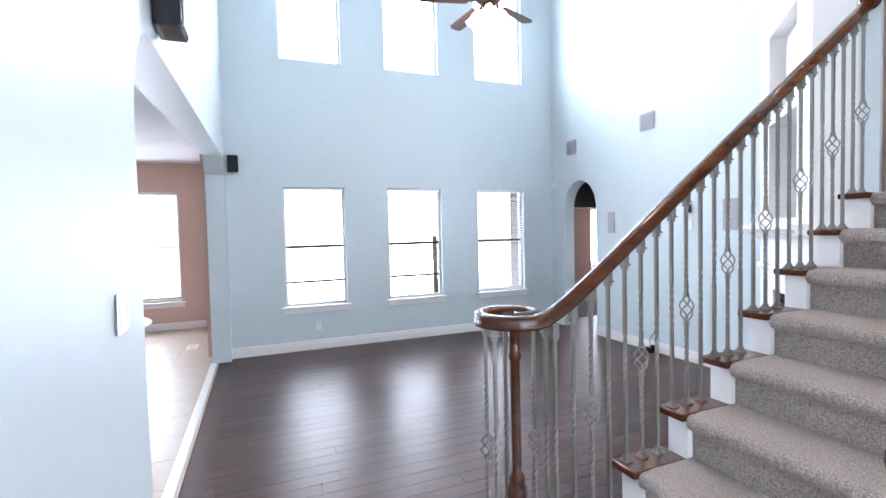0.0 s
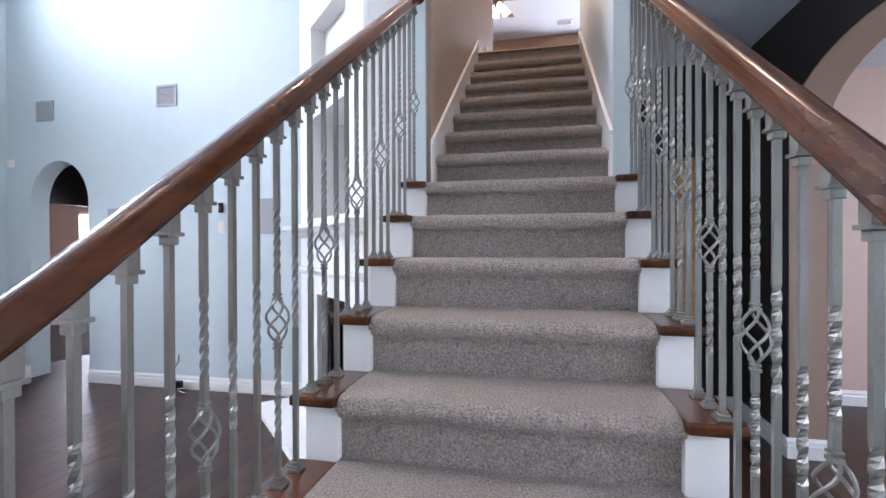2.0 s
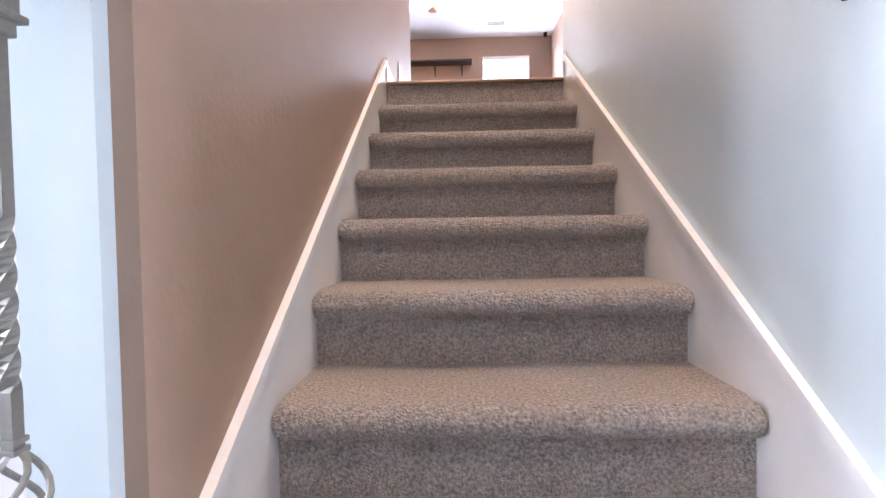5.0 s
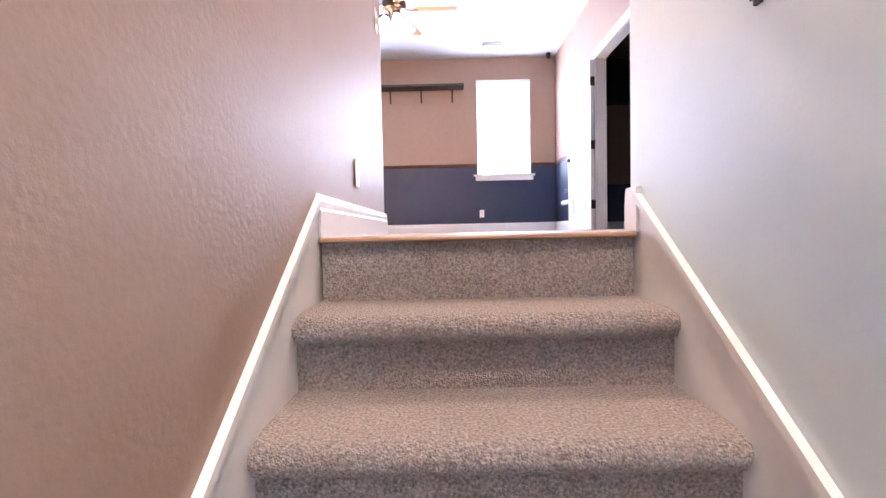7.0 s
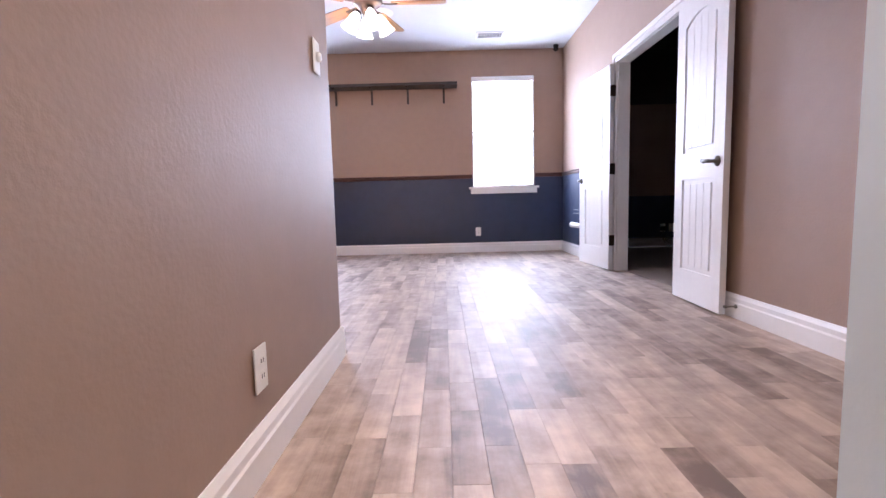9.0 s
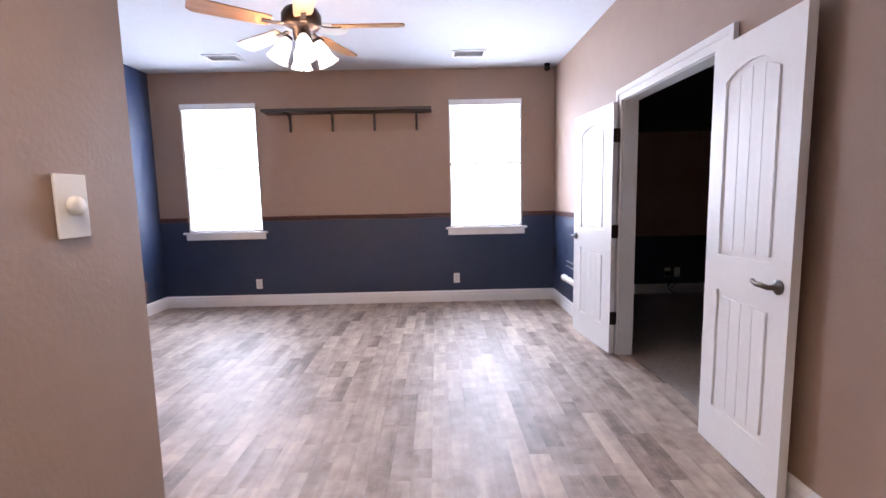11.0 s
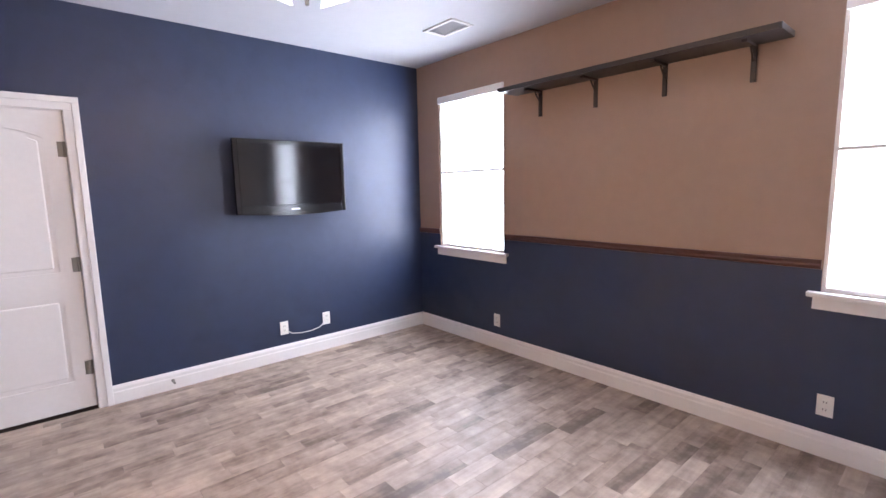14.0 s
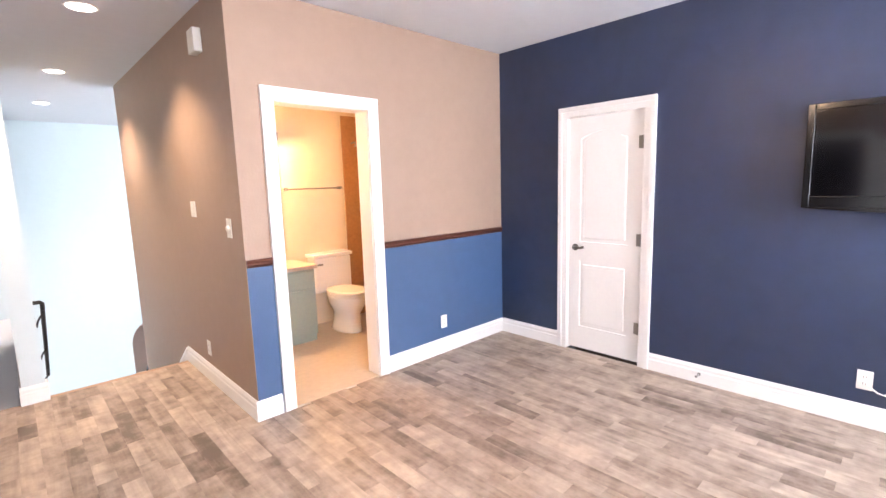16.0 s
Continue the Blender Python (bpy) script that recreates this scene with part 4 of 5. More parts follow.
part("firebox", boxes((0.90, 1.50, 0.36, 0.42, 0.001, 1.05), (0.901, 0.91, 0.10, 0.36, 0.001, 1.05), (1.49, 1.499, 0.10, 0.36, 0.001, 1.05)), BLACK, fp, "black firebox")
for z in (0.10, 0.90):
    part("screen_rail", boxes((0.902, 1.498, 0.05, 0.06, z, z + 0.03), bevel=0.002), BRONZE, fp, "dark metal fire screen frame")
for i in range(5):
    part("louvre", boxes((0.905, 1.495, 0.045, 0.065, 0.945 + i * 0.02, 0.953 + i * 0.02)), BRONZE, fp, "dark metal louvre")
for i in range(9):
    part("screen_bar", boxes((0.93 + i * 0.066, 0.942 + i * 0.066, 0.05, 0.058, 0.13, 0.90)), BRONZE, fp)
part("hearth", boxes((0.20, 1.96, -0.34, -0.001, 0, 0.05), bevel=0.008), WHITE, fp, "white hearth slab")
bm = bmesh.new()
prism(bm, [(-0.14, 1.60), (0.2, 1.60), (0.2, 1.501), (-0.02, 1.501), (-0.035, 1.52), (-0.08, 1.535), (-0.095, 1.56), (-0.14, 1.568)], "x", FU0 - 0.10, FU1 + 0.04)
part("mantel_shelf", bm, WHITE, fp)
bm = bmesh.new()
prism(bm, [(-0.001, 1.26), (-0.022, 1.255), (-0.03, 1.235), (-0.018, 1.21), (-0.001, 1.20)], "x", FU0, FU1)
part("frieze_moulding", bm, WHITE, fp)
for a in ((FU0, NU0, 0, 0.44, 1.60, 3.62), (NU1, FU1, 0, 0.44, 1.60, 3.62), (NU0, NU1, 0, 0.44, 3.20, 3.62), (NU0, NU1, 0, 0.40, 2.45, 2.515), (NU0, NU1, 0, 0.40, 1.601, 1.65)):
    part("niche_wall", boxes(a), WHITE, fp)
part("niche_back", boxes((NU0, NU1, 0.12, 0.15, 2.515, 3.20)), WHITE, fp)
part("niche_back", boxes((NU0, NU1, 0.36, 0.39, 1.65, 2.45)), GREY, fp, "grey back of the lower niche")
bm = bmesh.new()
prism(bm, [(-0.12, 3.78), (0.4, 3.78), (0.4, 3.621), (-0.005, 3.621), (-0.03, 3.65), (-0.08, 3.69), (-0.10, 3.74)], "x", FU0 - 0.10, FU1 + 0.02)
part("crown", bm, WHITE, fp)
slab("wall_stair_return", -0.86, -0.622, -1.995, BY - 0.001, 0, CZ, WHITE, "white painted pier beside the corner fireplace", "wall")


# ---- wall fittings ----
def plate(name, axis, c, sign, a, z, w, h, label, cat, toggles="switch", mat=None):
    """Cover plate on a wall with switches, sockets or nothing."""
    th = tagged(new(name), label, cat)
    mat = mat or PLASTIC

    def bx(p, q, r, u, d0, d1, bevel=0.0):
        lo, hi = sorted((c + sign * d0, c + sign * d1))
        return boxes((lo, hi, p, q, r, u) if axis == "x" else (p, q, lo, hi, r, u), bevel=bevel)
    part("cover", bx(a - w / 2, a + w / 2, z - h / 2, z + h / 2, 0.0045, 0.010, 0.0018), mat, th)
    if toggles == "switch":
        n = max(1, round(w / 0.05) - 0) if w > 0.09 else 1
        for i in range(n):
            u = a - w / 2 + w * (i + 0.5) / n
            part("rocker", bx(u - 0.014, u + 0.014, z - 0.03, z + 0.03, 0.010, 0.014, 0.0015), mat, th)
    elif toggles == "socket":
        for dz in (-0.02, 0.02):
            part("socket", bx(a - 0.016, a + 0.016, z + dz - 0.013, z + dz + 0.013, 0.010, 0.0125, 0.001), mat, th)
            part("slot", bx(a - 0.008, a - 0.005, z + dz - 0.005, z + dz + 0.006, 0.0125, 0.0132), BLACK, th)
            part("slot", bx(a + 0.005, a + 0.008, z + dz - 0.005, z + dz + 0.006, 0.0125, 0.0132), BLACK, th)
    return th


for args in (("y", RY1, -1, -1.885, 3.60), ("y", RY1, -1, 0.46, 3.62), ("y", RY0, 1, -2.165, 3.62), ("x", RX0, 1, 4.68, 3.63), ("x", RX0, 1, 4.28, 3.62), ("x", -HALF, 1, 0.64, 3.61), ("y", 5.99, -1, 3.07, 3.60), ("y", 5.99, -1, 3.19, 3.60), ("y", 5.99, -1, 3.64, 3.60), ("x", WX, 1, -4.5, 0.33)):
    plate("wall_outlet", *args, 0.072, 0.116, "white double socket outlet on the wall", "outlet", "socket")
dim = plate("dimmer_switch", "x", -HALF, 1, 1.34, 4.59, 0.08, 0.125, "white dimmer switch with a round knob on the taupe wall", "switch", "none")
part("knob", lathe(bmesh.new(), [(0.019, 0.0102), (0.018, 0.022), (0.014, 0.026)], (-HALF, 1.34, 4.59), 16, "x"), PLASTIC, dim, smooth=True)
plate("light_switch", "x", -HALF, 1, 0.60, 4.70, 0.115, 0.118, "white double light switch on the taupe wall", "switch")
plate("light_switch", "y", AY, 1, -0.60, 1.40, 0.115, 0.118, "white double light switch beside the arch", "switch")
plate("light_switch", "y", BY, -1, -2.95, 1.62, 0.07, 0.116, "white light switch on the mint wall", "switch")
plate("wall_thermostat", "y", BY, -1, -4.24, 1.68, 0.13, 0.30, "pale grey flat panel on the mint wall", "panel", "none", GREY)
plate("wall_panel", "y", BY, -1, -2.45, 1.72, 0.17, 0.34, "pale grey flat panel on the mint wall", "panel", "none", GREY)
th = tagged(new("wall_remote"), "small black remote holder on the mint wall", "remote")
part("body", boxes((-2.97, -2.93, BY - 0.03, BY - 0.005, 1.76, 1.86), bevel=0.004), BLACK, th)


def vent(name, m, w, h, label, slats=7, mat=None):
    """Louvred grille; local x and y across, z out of the surface."""
    th = tagged(new(name), label, "vent")
    th.matrix_world = m
    f = 0.025
    part("backing", boxes((-w / 2 + f, w / 2 - f, -h / 2 + f, h / 2 - f, 0.001, 0.003)), GREY, th)
    part("frame", boxes((-w / 2, w / 2, -h / 2, -h / 2 + f, 0, 0.010), (-w / 2, w / 2, h / 2 - f, h / 2, 0, 0.010), (-w / 2, -w / 2 + f, -h / 2 + f, h / 2 - f, 0, 0.010), (w / 2 - f, w / 2, -h / 2 + f, h / 2 - f, 0, 0.010), bevel=0.002), mat or WHITE, th)
    for i in range(slats):
        y = -h / 2 + f + (h - 2 * f) * (i + 0.5) / slats
        bm = prism(bmesh.new(), [(y - 0.008, 0.003), (y - 0.005, 0.003), (y + 0.008, 0.009), (y + 0.005, 0.009)], "x", -w / 2 + f, w / 2 - f)
        part("slat", bm, mat or WHITE, th)
    return th


for x in (-1.88, 0.60):
    vent("ceiling_vent", pose(x, 5.28, CZ - 0.001, 180, 0, 0), 0.34, 0.22, "white louvred ceiling vent")
for x, z in ((-5.12, 2.90), (-3.58, 2.96)):
    vent("wall_vent", pose(x, BY - 0.001, z, 90, 0, 0), 0.24, 0.22, "grey louvred vent on the mint wall", mat=GREY)
vent("floor_vent", pose(-6.6, -6.2, 0.002, 0, 0, 0), 0.32, 0.14, "metal floor vent in the dining room tile")
bm = lathe(bmesh.new(), [(0.135, CZ - 0.001), (0.135, CZ - 0.006), (0.125, CZ - 0.010)], (-0.62, 4.55, 0), 28)
tagged(finish("ceiling_speaker", bm, PLASTIC), "round white speaker grille in the ceiling", "speaker")
th = tagged(new("security_camera"), "small black dome camera in the ceiling corner", "camera")
part("base", lathe(bmesh.new(), [(0.035, CZ - 0.001), (0.035, CZ - 0.02)], (1.50, 5.70, 0), 12), BLACK, th)
part("dome", lathe(bmesh.new(), [(0.02, CZ - 0.02), (0.034, CZ - 0.04), (0.034, CZ - 0.06), (0.02, CZ - 0.078), (0.004, CZ - 0.083)], (1.50, 5.70, 0), 12), BLACK, th, smooth=True)
th = tagged(new("door_chime"), "white box door chime high on the taupe wall", "door chime")
part("cover", boxes((-HALF + 0.002, -HALF + 0.055, 1.02, 1.15, 5.72, 5.87), bevel=0.01), PLASTIC, th)
# loudspeakers in the living room
for x0, x1, y0, y1, z0, z1, lab in ((WX + 0.005, WX + 0.12, AY + 0.04, AY + 0.16, 2.44, 2.66, "small black loudspeaker in the wall corner"), (-1.42, -1.24, AY + 0.004, AY + 0.114, 2.49, 2.79, "black loudspeaker above the wide arch")):
    th = tagged(new("wall_speaker"), lab, "loudspeaker")
    part("cabinet", boxes((x0, x1, y0, y1, z0, z1), bevel=0.008), BLACK, th)
    part("grille", boxes((x0 + 0.012, x1 - 0.012, y1, y1 + 0.006, z0 + 0.012, z1 - 0.012), bevel=0.002), SCREEN, th)
th = tagged(new("alarm_sensor"), "tiny white sensor in the wall corner", "sensor")
part("body", boxes((-5.60, -5.54, BY - 0.04, BY - 0.002, 2.31, 2.39), bevel=0.006), PLASTIC, th)
th = tagged(new("wall_cable"), "loose black cable and plug at the baseboard", "cable")
part("plug", boxes((-3.52, -3.42, BY - 0.13, BY - 0.06, 0.0, 0.07), (-3.46, -3.36, BY - 0.10, BY - 0.05, 0.03, 0.10), bevel=0.012), BLACK, th)
part("wire", sweep(bmesh.new(), [(-3.45, BY - 0.006, 0.34), (-3.42, BY - 0.05, 0.28), (-3.50, BY - 0.07, 0.16), (-3.46, BY - 0.09, 0.06), (-3.36, BY - 0.12, 0.012), (-3.25, BY - 0.15, 0.008)], circle(0.005, 6)), BLACK, th)

# ---- upper room things ----
shelf = tagged(new("wall_shelf"), "long dark wooden shelf on four brackets between the windows", "shelf")
part("board", boxes((-1.66, 0.205, RY1 - 0.235, RY1 - 0.002, 5.545, 5.577), bevel=0.003), SHELFWOOD, shelf)
for x in (-1.41, -0.93, -0.45, 0.03):
    bm = boxes((x - 0.013, x + 0.013, RY1 - 0.018, RY1 - 0.002, 5.35, 5.545), (x - 0.013, x + 0.013, RY1 - 0.19, RY1 - 0.018, 5.529, 5.5445), bevel=0.002)
    sweep(bm, [(x, RY1 - 0.015, 5.46), (x, RY1 - 0.04, 5.485), (x, RY1 - 0.065, 5.51), (x, RY1 - 0.08, 5.535)], [(-0.004, -0.004), (0.004, -0.004), (0.004, 0.004), (-0.004, 0.004)])
    part("bracket", bm, SHELFWOOD, shelf)

tv = tagged(new("television"), "black flat television mounted on the navy wall", "television")
part("mount", boxes((RX0 + 0.002, RX0 + 0.012, 4.25, 4.55, 4.80, 5.05), (RX0 + 0.012, RX0 + 0.045, 4.36, 4.44, 4.86, 5.0)), BRONZE, tv)
part("body", boxes((RX0 + 0.045, RX0 + 0.085, 3.96, 4.85, 4.66, 5.20), bevel=0.015), BLACK, tv)
part("bezel", boxes((RX0 + 0.085, RX0 + 0.12, 3.93, 3.968, 4.63, 5.225), (RX0 + 0.085, RX0 + 0.12, 4.842, 4.88, 4.63, 5.225), (RX0 + 0.085, RX0 + 0.12, 3.968, 4.842, 5.187, 5.225), (RX0 + 0.085, RX0 + 0.12, 3.968, 4.842, 4.63, 4.70), bevel=0.005), BLACK, tv, "glossy black bezel")
part("screen", boxes((RX0 + 0.085, RX0 + 0.113, 3.968, 4.842, 4.70, 5.187)), SCREEN, tv, "dark glass screen")
bm = bmesh.new()
prism(bm, [(3.94 + 0.93 * i / 12, 4.63 - 0.022 * math.sin(math.pi * i / 12)) for i in range(13)] + [(4.87, 4.632), (3.94, 4.632)], "x", RX0 + 0.088, RX0 + 0.118)
part("lower_trim", bm, BLACK, tv)
part("badge", boxes((RX0 + 0.12, RX0 + 0.1215, 4.37, 4.44, 4.655, 4.667)), PLASTIC, tv, "small pale badge")
th = tagged(new("white_cable"), "thin white cable between two outlets", "cable")
part("wire", sweep(bmesh.new(), [(RX0 + 0.02, 4.29, 3.60), (RX0 + 0.03, 4.34, 3.565), (RX0 + 0.028, 4.42, 3.55), (RX0 + 0.028, 4.52, 3.55), (RX0 + 0.028, 4.60, 3.565), (RX0 + 0.024, 4.65, 3.60), (RX0 + 0.02, 4.67, 3.615)], circle(0.004, 6)), PLASTIC, th)
for loc in ((RX0 + 0.018, 3.40, LZ + 0.07, 1), (RX1 - 0.018, 2.02, LZ + 0.07, -1)):
    th = tagged(new("door_stop"), "small metal spring door stop on the baseboard", "door stop")
    bm = lathe(bmesh.new(), [(0.012, 0.0), (0.012, loc[3] * 0.006), (0.005, loc[3] * 0.008), (0.005, loc[3] * 0.055), (0.009, loc[3] * 0.056), (0.008, loc[3] * 0.068)], loc[:3], 10, "x")
    part("spring", bm, NICKEL, th)
th = tagged(new("power_adapter"), "black power adapter with loose cable in a wall outlet", "adapter")
part("body", boxes((3.03, 3.10, 5.925, 5.976, 3.56, 3.62), bevel=0.006), BLACK, th)
part("wire", sweep(bmesh.new(), [(3.065, 5.95, 3.56), (3.06, 5.93, 3.48), (3.10, 5.92, 3.42), (3.14, 5.94, 3.46), (3.10, 5.95, 3.52), (3.05, 5.93, 3.44), (3.09, 5.92, 3.375), (3.16, 5.93, 3.345)], circle(0.006, 6)), BLACK, th)
# rolled white tube holder on the wall behind the door
th = tagged(new("wall_rack"), "small metal wall rack holding a white roll", "rack")
part("roll", lathe(bmesh.new(), [(0.010, 4.68), (0.028, 4.69), (0.030, 5.10), (0.036, 5.12), (0.036, 5.16), (0.02, 5.175)], (1.56, 0, 3.72), 14, "y"), PORCELAIN, th, smooth=True)
part("rod", sweep(bmesh.new(), [(1.62, 4.82, 3.90), (1.57, 4.82, 3.90), (1.57, 5.10, 3.90), (1.62, 5.10, 3.90)], circle(0.006, 6)), NICKEL, th)
part("rod", sweep(bmesh.new(), [(1.62, 4.78, 3.86), (1.55, 4.78, 3.86), (1.55, 5.04, 3.86), (1.62, 5.04, 3.86)], circle(0.006, 6)), NICKEL, th)
part("arm", boxes((1.56, 1.622, 4.72, 4.74, 3.71, 3.73), (1.56, 1.622, 5.06, 5.08, 3.71, 3.73)), NICKEL, th)

SHADE_GLOW = glow("lit_glass_shade", (1.0, 0.90, 0.74), 5.0)


def ceiling_fan(name, x, y, ceil, hub, blade_mat, body_mat, start, length, label, shades=4):
    """Five-blade fan on a rod, with a lamp kit of bell shades."""
    th = tagged(new(name), label, "ceiling fan")
    part("canopy", lathe(bmesh.new(), [(0.065, ceil - 0.001), (0.065, ceil - 0.02), (0.03, ceil - 0.07)], (x, y, 0), 20), body_mat, th, smooth=True)
    part("rod", lathe(bmesh.new(), [(0.013, ceil - 0.06), (0.013, hub + 0.09)], (x, y, 0), 10), body_mat, th)
    part("motor", lathe(bmesh.new(), [(0.04, hub + 0.10), (0.105, hub + 0.08), (0.125, hub + 0.05), (0.125, hub - 0.01), (0.10, hub - 0.035), (0.06, hub - 0.045), (0.055, hub - 0.10), (0.035, hub - 0.12)], (x, y, 0), 28), body_mat, th, "dark bronze motor housing", smooth=True)
    for i in range(5):
        a = radians(start + 72 * i)
        m = Matrix.Translation((x, y, hub - 0.02)) @ Matrix.Rotation(a, 4, "Z") @ Matrix.Rotation(radians(11), 4, "X")
        bm = bmesh.new()
        out = [(0.20, -0.05), (0.24, -0.058), (length - 0.04, -0.070), (length - 0.005, -0.045), (length, 0.0), (length - 0.005, 0.045), (length - 0.04, 0.070), (0.24, 0.058), (0.20, 0.05)]
        prism(bm, out, "z", -0.004, 0.004)
        bl = part("blade", bm, blade_mat, th)
        bl.matrix_basis = m
        bm = sweep(bmesh.new(), [(0.09, 0, 0.012), (0.14, 0.0, -0.004), (0.19, 0.0, -0.008), (0.25, 0.0, -0.007)], [(-0.016, -0.003), (0.016, -0.003), (0.016, 0.003), (-0.016, 0.003)])
        br = part("blade_arm", bm, body_mat, th)
        br.matrix_basis = m
    for i in range(shades):
        a = radians(start + 20 + 360 / shades * i)
        m = Matrix.Translation((x + 0.09 * math.cos(a), y + 0.09 * math.sin(a), hub - 0.105)) @ Matrix.Rotation(a, 4, "Z") @ Matrix.Rotation(radians(-28), 4, "Y")
        bm = lathe(bmesh.new(), [(0.024, 0.0), (0.034, -0.02), (0.046, -0.06), (0.050, -0.10), (0.062, -0.138), (0.071, -0.150), (0.067, -0.148), (0.056, -0.131), (0.02, -0.05)], (0, 0, 0), 18)
        s = part("shade", bm, SHADE_GLOW, th, "lit frosted glass bell shade", smooth=True)
        s.matrix_basis = m
        bm = lathe(bmesh.new(), [(0.024, 0.02), (0.026, 0.0), (0.020, -0.012)], (0, 0, 0), 12)
        f = part("fitter", bm, body_mat, th)
        f.matrix_basis = m
    part("pull_chain", lathe(bmesh.new(), [(0.0015, hub - 0.12), (0.0015, hub - 0.27), (0.007, hub - 0.275), (0.008, hub - 0.295), (0.003, hub - 0.30)], (x, y, 0), 8), NICKEL, th)
    return th


ceiling_fan("ceiling_fan", -0.60, 3.52, CZ, 5.71, BLADE, BRONZE, 0, 0.66, "oak-bladed ceiling fan with lit glass shades")
ceiling_fan("ceiling_fan", -3.0, -3.12, CZ, 3.82, RAILWOOD, BRONZE, 42, 0.68, "dark-bladed ceiling fan on a long rod with lit shades")

# recessed lamps
CAN_GLOW = glow("lamp_lens", (1.0, 0.93, 0.82), 9.0)
for y in (0.60, -1.50, -3.60):
    th = tagged(new("recessed_light"), "lit round recessed ceiling light with white trim", "ceiling light", group="recessed lights")
    part("trim_ring", lathe(bmesh.new(), [(0.095, CZ - 0.001), (0.095, CZ - 0.006), (0.085, CZ - 0.009), (0.07, CZ - 0.004)], (0.05, y, 0), 24), WHITE, th)
    part("lens", lathe(bmesh.new(), [(0.072, CZ - 0.0095), (0.06, CZ - 0.012)], (0.05, y, 0), 20), CAN_GLOW, th)

# ---- bathroom ----
van = tagged(new("bathroom_vanity"), "grey green bathroom vanity with a beige counter", "vanity")
part("body", boxes((-1.545, -0.665, -0.098, 0.40, LZ + 0.08, LZ + 0.73), (-1.545, -0.665, -0.098, 0.37, LZ + 0.003, LZ + 0.08)), VANITY, van)
part("door", boxes((-1.525, -1.12, 0.401, 0.420, LZ + 0.10, LZ + 0.53), bevel=0.004), VANITY, van)
part("door", boxes((-1.10, -0.68, 0.401, 0.420, LZ + 0.10, LZ + 0.53), bevel=0.004), VANITY, van)
part("drawer", boxes((-1.525, -1.12, 0.401, 0.420, LZ + 0.555, LZ + 0.71), bevel=0.004), VANITY, van)
part("drawer", boxes((-1.10, -0.68, 0.401, 0.420, LZ + 0.555, LZ + 0.71), bevel=0.004), VANITY, van)
part("counter", boxes((-1.565, -0.665, -0.098, 0.435, LZ + 0.73, LZ + 0.765), bevel=0.006), TILE, van, "beige stone counter")

mirror = tagged(new("wall_mirror"), "wide mirror in a wooden frame above the vanity", "mirror")
part("frame", boxes((-1.47, -1.44, -0.098, -0.074, LZ + 0.92, LZ + 1.86), (-0.74, -0.71, -0.098, -0.074, LZ + 0.92, LZ + 1.86), (-1.44, -0.74, -0.098, -0.074, LZ + 0.92, LZ + 0.95), (-1.44, -0.74, -0.098, -0.074, LZ + 1.83, LZ + 1.86), bevel=0.003), OAK, mirror, "light wood mirror frame")
part("glass", boxes((-1.44, -0.74, -0.098, -0.086, LZ + 0.95, LZ + 1.83)), MIRROR, mirror, "silvered mirror glass")
tap = tagged(new("bathroom_tap"), "satin nickel tap on the vanity counter", "tap")
part("spout", sweep(bmesh.new(), [(-1.10, 0.0, LZ + 0.7655), (-1.10, 0.0, LZ + 0.87), (-1.10, 0.03, LZ + 0.90), (-1.10, 0.10, LZ + 0.90), (-1.10, 0.13, LZ + 0.87)], circle(0.011, 10)), NICKEL, tap, smooth=True)
for x in (-1.20, -1.00):
    part("tap_handle", lathe(bmesh.new(), [(0.022, LZ + 0.7655), (0.016, LZ + 0.79), (0.024, LZ + 0.81), (0.012, LZ + 0.825)], (x, 0.0, 0), 12), NICKEL, tap, smooth=True)

toilet = tagged(new("toilet"), "white porcelain toilet with closed lid on tile floor", "toilet")
TX = -1.94
part("tank", boxes((TX - 0.22, TX + 0.22, -0.095, 0.085, LZ + 0.38, LZ + 0.76), bevel=0.025), PORCELAIN, toilet)
part("tank_lid", boxes((TX - 0.235, TX + 0.235, -0.097, 0.098, LZ + 0.76, LZ + 0.80), bevel=0.012), PORCELAIN, toilet)


def oval_stack(rows, cx, n=24):
    bm = bmesh.new()
    loops = [[bm.verts.new((cx + rx * math.cos(2 * math.pi * i / n), cy + ry * math.sin(2 * math.pi * i / n), z)) for i in range(n)] for rx, ry, cy, z in rows]
    for a, b in zip(loops, loops[1:]):
        for i in range(n):
            bm.faces.new((a[i], a[(i + 1) % n], b[(i + 1) % n], b[i]))
    bm.faces.new(loops[0][::-1])
    bm.faces.new(loops[-1])
    return bm


part("bowl", oval_stack([(0.125, 0.23, 0.28, LZ + 0.003), (0.118, 0.225, 0.285, LZ + 0.03), (0.108, 0.205, 0.30, LZ + 0.12), (0.112, 0.20, 0.305, LZ + 0.20), (0.145, 0.22, 0.315, LZ + 0.25), (0.176, 0.245, 0.325, LZ + 0.31), (0.186, 0.255, 0.33, LZ + 0.375), (0.187, 0.256, 0.33, LZ + 0.393)], TX), PORCELAIN, toilet, smooth=True)
part("seat", oval_stack([(0.178, 0.248, 0.335, LZ + 0.391), (0.178, 0.248, 0.335, LZ + 0.399), (0.194, 0.264, 0.335, LZ + 0.401), (0.195, 0.265, 0.335, LZ + 0.416), (0.180, 0.250, 0.335, LZ + 0.4165)], TX), PORCELAIN, toilet)
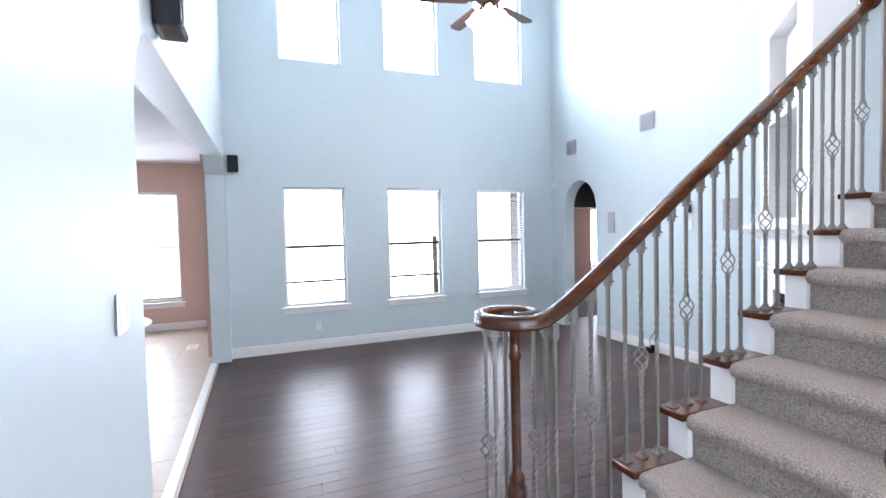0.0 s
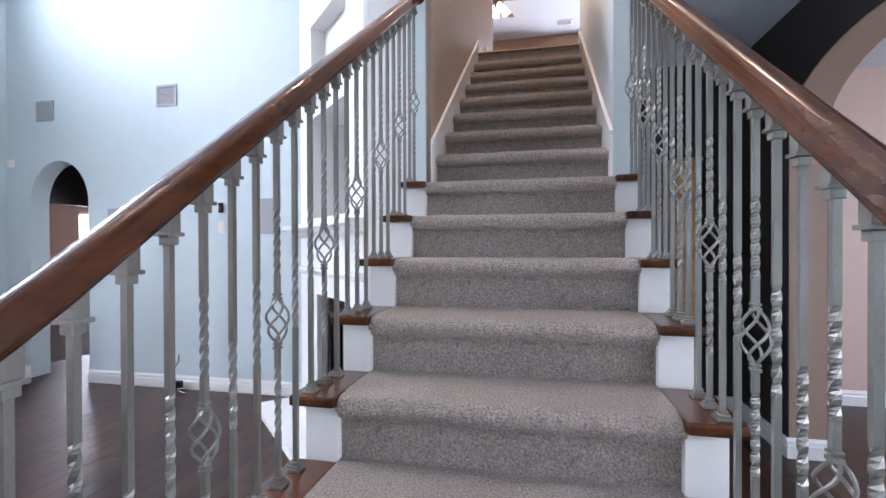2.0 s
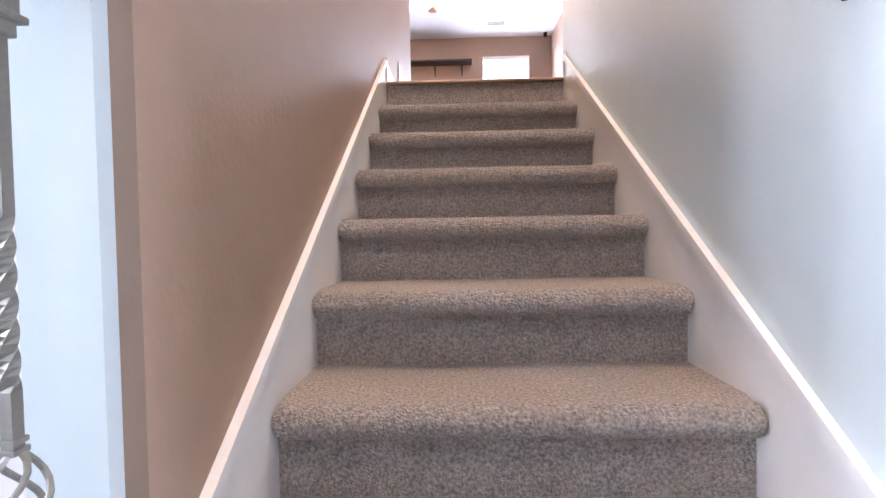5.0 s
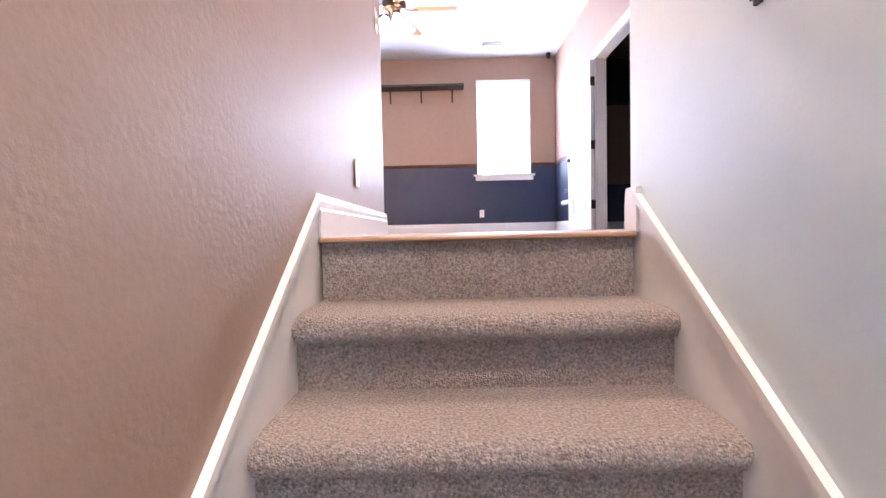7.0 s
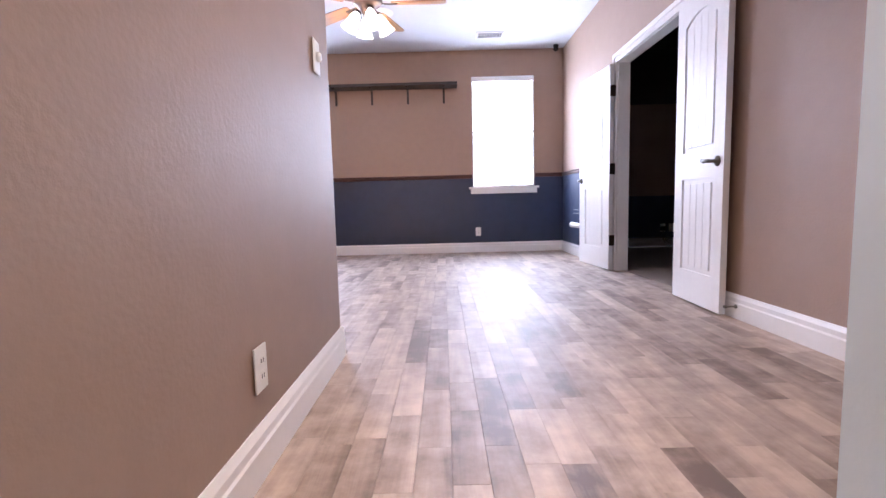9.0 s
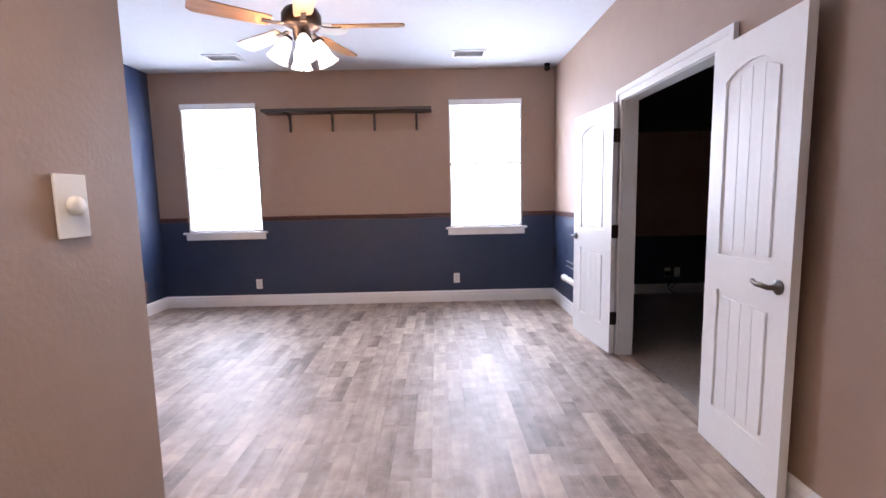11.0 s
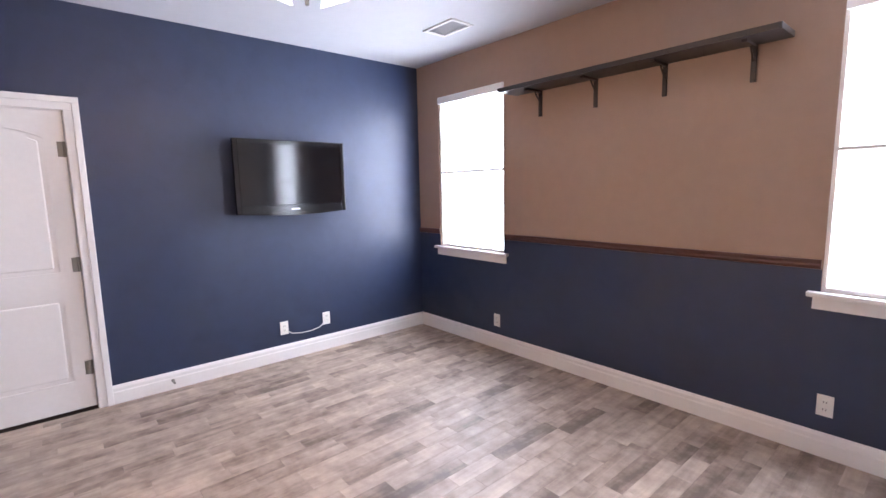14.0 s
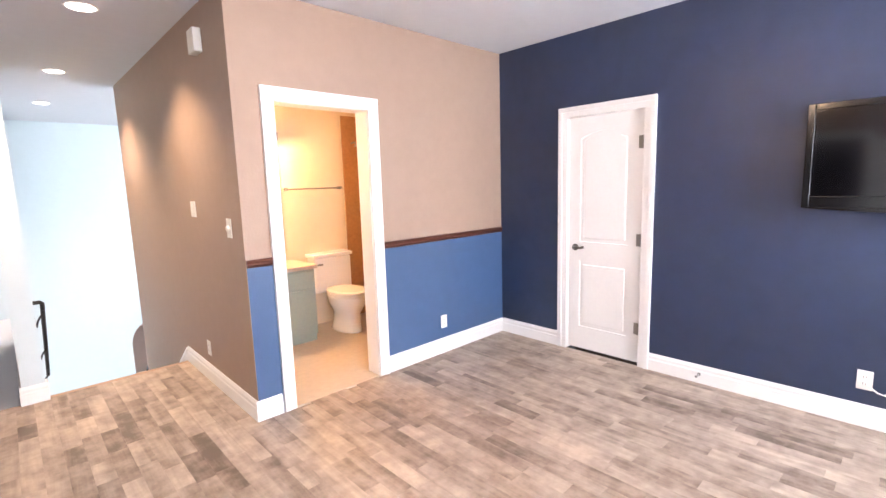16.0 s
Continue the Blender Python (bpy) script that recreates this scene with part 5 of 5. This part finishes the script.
part("lid", oval_stack([(0.176, 0.246, 0.335, LZ + 0.4165), (0.176, 0.246, 0.335, LZ + 0.4225), (0.194, 0.264, 0.335, LZ + 0.4245), (0.192, 0.262, 0.335, LZ + 0.438), (0.15, 0.22, 0.335, LZ + 0.446)], TX), PORCELAIN, toilet)
part("flush_lever", boxes((TX + 0.13, TX + 0.19, 0.086, 0.10, LZ + 0.68, LZ + 0.70), bevel=0.003), NICKEL, toilet)
bar = tagged(new("towel_bar"), "thin chrome towel bar on the bathroom wall", "towel bar")
part("rod", lathe(bmesh.new(), [(0.008, -2.18), (0.008, -1.52)], (0, -0.05, LZ + 1.49), 10, "x"), NICKEL, bar)
for x in (-2.16, -1.54):
    part("post", boxes((x - 0.012, x + 0.012, -0.099, -0.04, LZ + 1.475, LZ + 1.505), bevel=0.003), NICKEL, bar)
wall("wall_shower", "y", -0.0995, -0.088, -2.985, -2.24, LZ, CZ - 0.42, AMBER, (), "amber brown tiled shower wall")
sh = tagged(new("shower_head"), "chrome shower head on the tiled wall", "shower head")
part("arm", sweep(bmesh.new(), [(-2.36, -0.088, LZ + 1.98), (-2.36, -0.03, LZ + 1.99), (-2.36, 0.02, LZ + 1.96)], circle(0.009, 8)), NICKEL, sh)
part("head", lathe(bmesh.new(), [(0.015, LZ + 1.965), (0.035, LZ + 1.945), (0.035, LZ + 1.935)], (-2.36, 0.03, 0), 12), NICKEL, sh)
tub = tagged(new("bathtub"), "white bathtub rim beside the toilet", "bathtub")
part("apron", boxes((-2.975, -2.51, -0.09, 1.30, LZ + 0.003, LZ + 0.42), bevel=0.02), PORCELAIN, tub)
vl = tagged(new("vanity_light"), "lit wall lamp with glass shades above the vanity", "wall lamp")
part("back_plate", boxes((-1.5, -0.9, -0.099, -0.075, LZ + 1.98, LZ + 2.06), bevel=0.005), NICKEL, vl)
for x in (-1.4, -1.2, -1.0):
    part("shade", lathe(bmesh.new(), [(0.03, LZ + 2.02), (0.045, LZ + 1.96), (0.06, LZ + 1.89), (0.055, LZ + 1.888)], (x, -0.02, 0), 14), SHADE_GLOW, vl, "lit glass shade", smooth=True)

# ---- entry ----
# panelled box stands in for a narrow amber strip of unknown nature
cab = tagged(new("amber_upright"), "tall narrow amber panelled upright against the dark entry wall", "cabinet")
part("body", boxes((1.17, 1.38, -0.50, -0.218, 0.001, 2.10), bevel=0.004), BLADE, cab)
part("cornice", boxes((1.16, 1.39, -0.515, -0.216, 2.10, 2.13), bevel=0.006), BLADE, cab)
for z0, z1 in ((0.06, 0.85), (0.87, 1.62), (1.64, 1.83), (1.85, 2.07)):
    part("front_panel", boxes((1.185, 1.365, -0.515, -0.501, z0, z1), bevel=0.004), BLADE, cab)

# ---- dining table corner ----
tab = tagged(new("dining_table"), "white round-cornered dining table on the tile floor", "table")
part("tabletop", lathe(bmesh.new(), [(0.70, 0.735), (0.72, 0.745), (0.72, 0.76), (0.70, 0.765)], (-4.4, -7.0, 0), 36), WHITE, tab)
part("pedestal", lathe(bmesh.new(), [(0.30, 0.001), (0.28, 0.04), (0.07, 0.08), (0.05, 0.4), (0.07, 0.70), (0.20, 0.734)], (-4.4, -7.0, 0), 20), WHITE, tab, smooth=True)

# ---- floors, board by board ----
rng = random.Random(7)


def board_mesh(name, w, l, t, mat):
    bm = boxes((0, w, 0, l, 0, t))
    for v in bm.verts:
        if v.co.z > t / 2:
            v.co.x += 0.0004 if v.co.x < w / 2 else -0.0004
            v.co.y += 0.0004 if v.co.y < l / 2 else -0.0004
    return keep_mesh(name, bm, mat)


MESHES = {}


def lay_boards(parent, name, x0, x1, y0, y1, z, w, lengths, gap, mat, singles, keep=None):
    """Boards along y; the rows nearest the door are pieces of their own, the rest is joined."""
    rest, made = [], 0
    x = x0
    while x < x1 - 0.02:
        ww = min(w, x1 - x)
        y = y0 - rng.random() * lengths[-1] * 0.9
        while y < y1:
            l = rng.choice(lengths)
            a, b = max(y, y0), min(y + l, y1)
            if b - a > 0.012 and (keep is None or keep(x + ww / 2, (a + b) / 2)):
                if made < singles and b - a > 0.1:
                    key = (name, round(ww, 2), round(b - a, 2))
                    if key not in MESHES:
                        MESHES[key] = board_mesh(name, ww - gap, (b - a) - gap, 0.012, mat)
                    o = new(name, MESHES[key])
                    o.parent = parent
                    o.location = (x, a, z - 0.012)
                    made += 1
                else:
                    rest.append((x, x + ww - gap, a, b - gap, z - 0.012, z))
            y += l
        x += w
    if rest:
        v, f = [], []
        for p, q, r, u, s, t in rest:
            n = len(v)
            v += [(p, r, s), (q, r, s), (q, u, s), (p, u, s), (p, r, t), (q, r, t), (q, u, t), (p, u, t)]
            f += [(n + 4, n + 5, n + 6, n + 7), (n, n + 1, n + 5, n + 4), (n + 1, n + 2, n + 6, n + 5), (n + 2, n + 3, n + 7, n + 6), (n + 3, n, n + 4, n + 7)]
        me = bpy.data.meshes.new(name)
        me.from_pydata(v, [], f)
        me.materials.append(mat)
        o = new(name + "_field", me)
        o.parent = parent
        o["kind"] = "stuff"


up = bpy.data.objects["floor_upper"]
lay_boards(up, "plank", -1.9, RX1 + 0.109, 0.035, RY1 - 0.001, LZ, 0.095, (0.24, 0.32, 0.40, 0.5), 0.0004, PLANK, 300,
           keep=lambda x, y: (y > RY0 or x > -HALF + 0.05) and (x < RX1 - 0.05 or 2.65 < y < 3.87))
lay_boards(up, "plank", RX0, -1.9, RY0 + 0.001, RY1 - 0.001, LZ, 0.095, (0.24, 0.32, 0.40, 0.5), 0.0004, PLANK, 0)
low = bpy.data.objects["floor_living"]
lay_boards(low, "floor_board", WX, -0.6, AY, BY, 0.0, 0.125, (0.9, 1.2, 1.5), 0.0018, DARKFLOOR, 260)
lay_boards(low, "floor_board", -0.6, 3.2, AY, 1.0, 0.0, 0.125, (0.9, 1.2, 1.5), 0.0018, DARKFLOOR, 0, keep=lambda x, y: x > 0.56 or y < -4.3)
lay_boards(low, "floor_board", WX, -0.7, BY, 3.0, 0.0, 0.125, (0.9, 1.2, 1.5), 0.0018, DARKFLOOR, 0)
lay_boards(bpy.data.objects["floor_beyond"], "floor_board", 3.2, 5.9, AY, 0.2, 0.0, 0.125, (0.9, 1.2, 1.5), 0.0018, DARKFLOOR, 0)
din = bpy.data.objects["floor_dining"]
tile = board_mesh("floor_tile", 0.445, 0.445, 0.008, TILE)
for i in range(18):
    for j in range(8):
        o = new("floor_tile", tile)
        o.parent = din
        o.location = (-8.2 + i * 0.45, -5.855 - 0.45 * (j + 1), 0.001)
# threshold strip between wood and tile
tagged(finish("threshold_dining", boxes((-5.5, -0.88, -5.86, -5.79, -0.01, 0.010), bevel=0.003), WHITE), "pale threshold strip between wood and tile", "threshold", kind="structure")
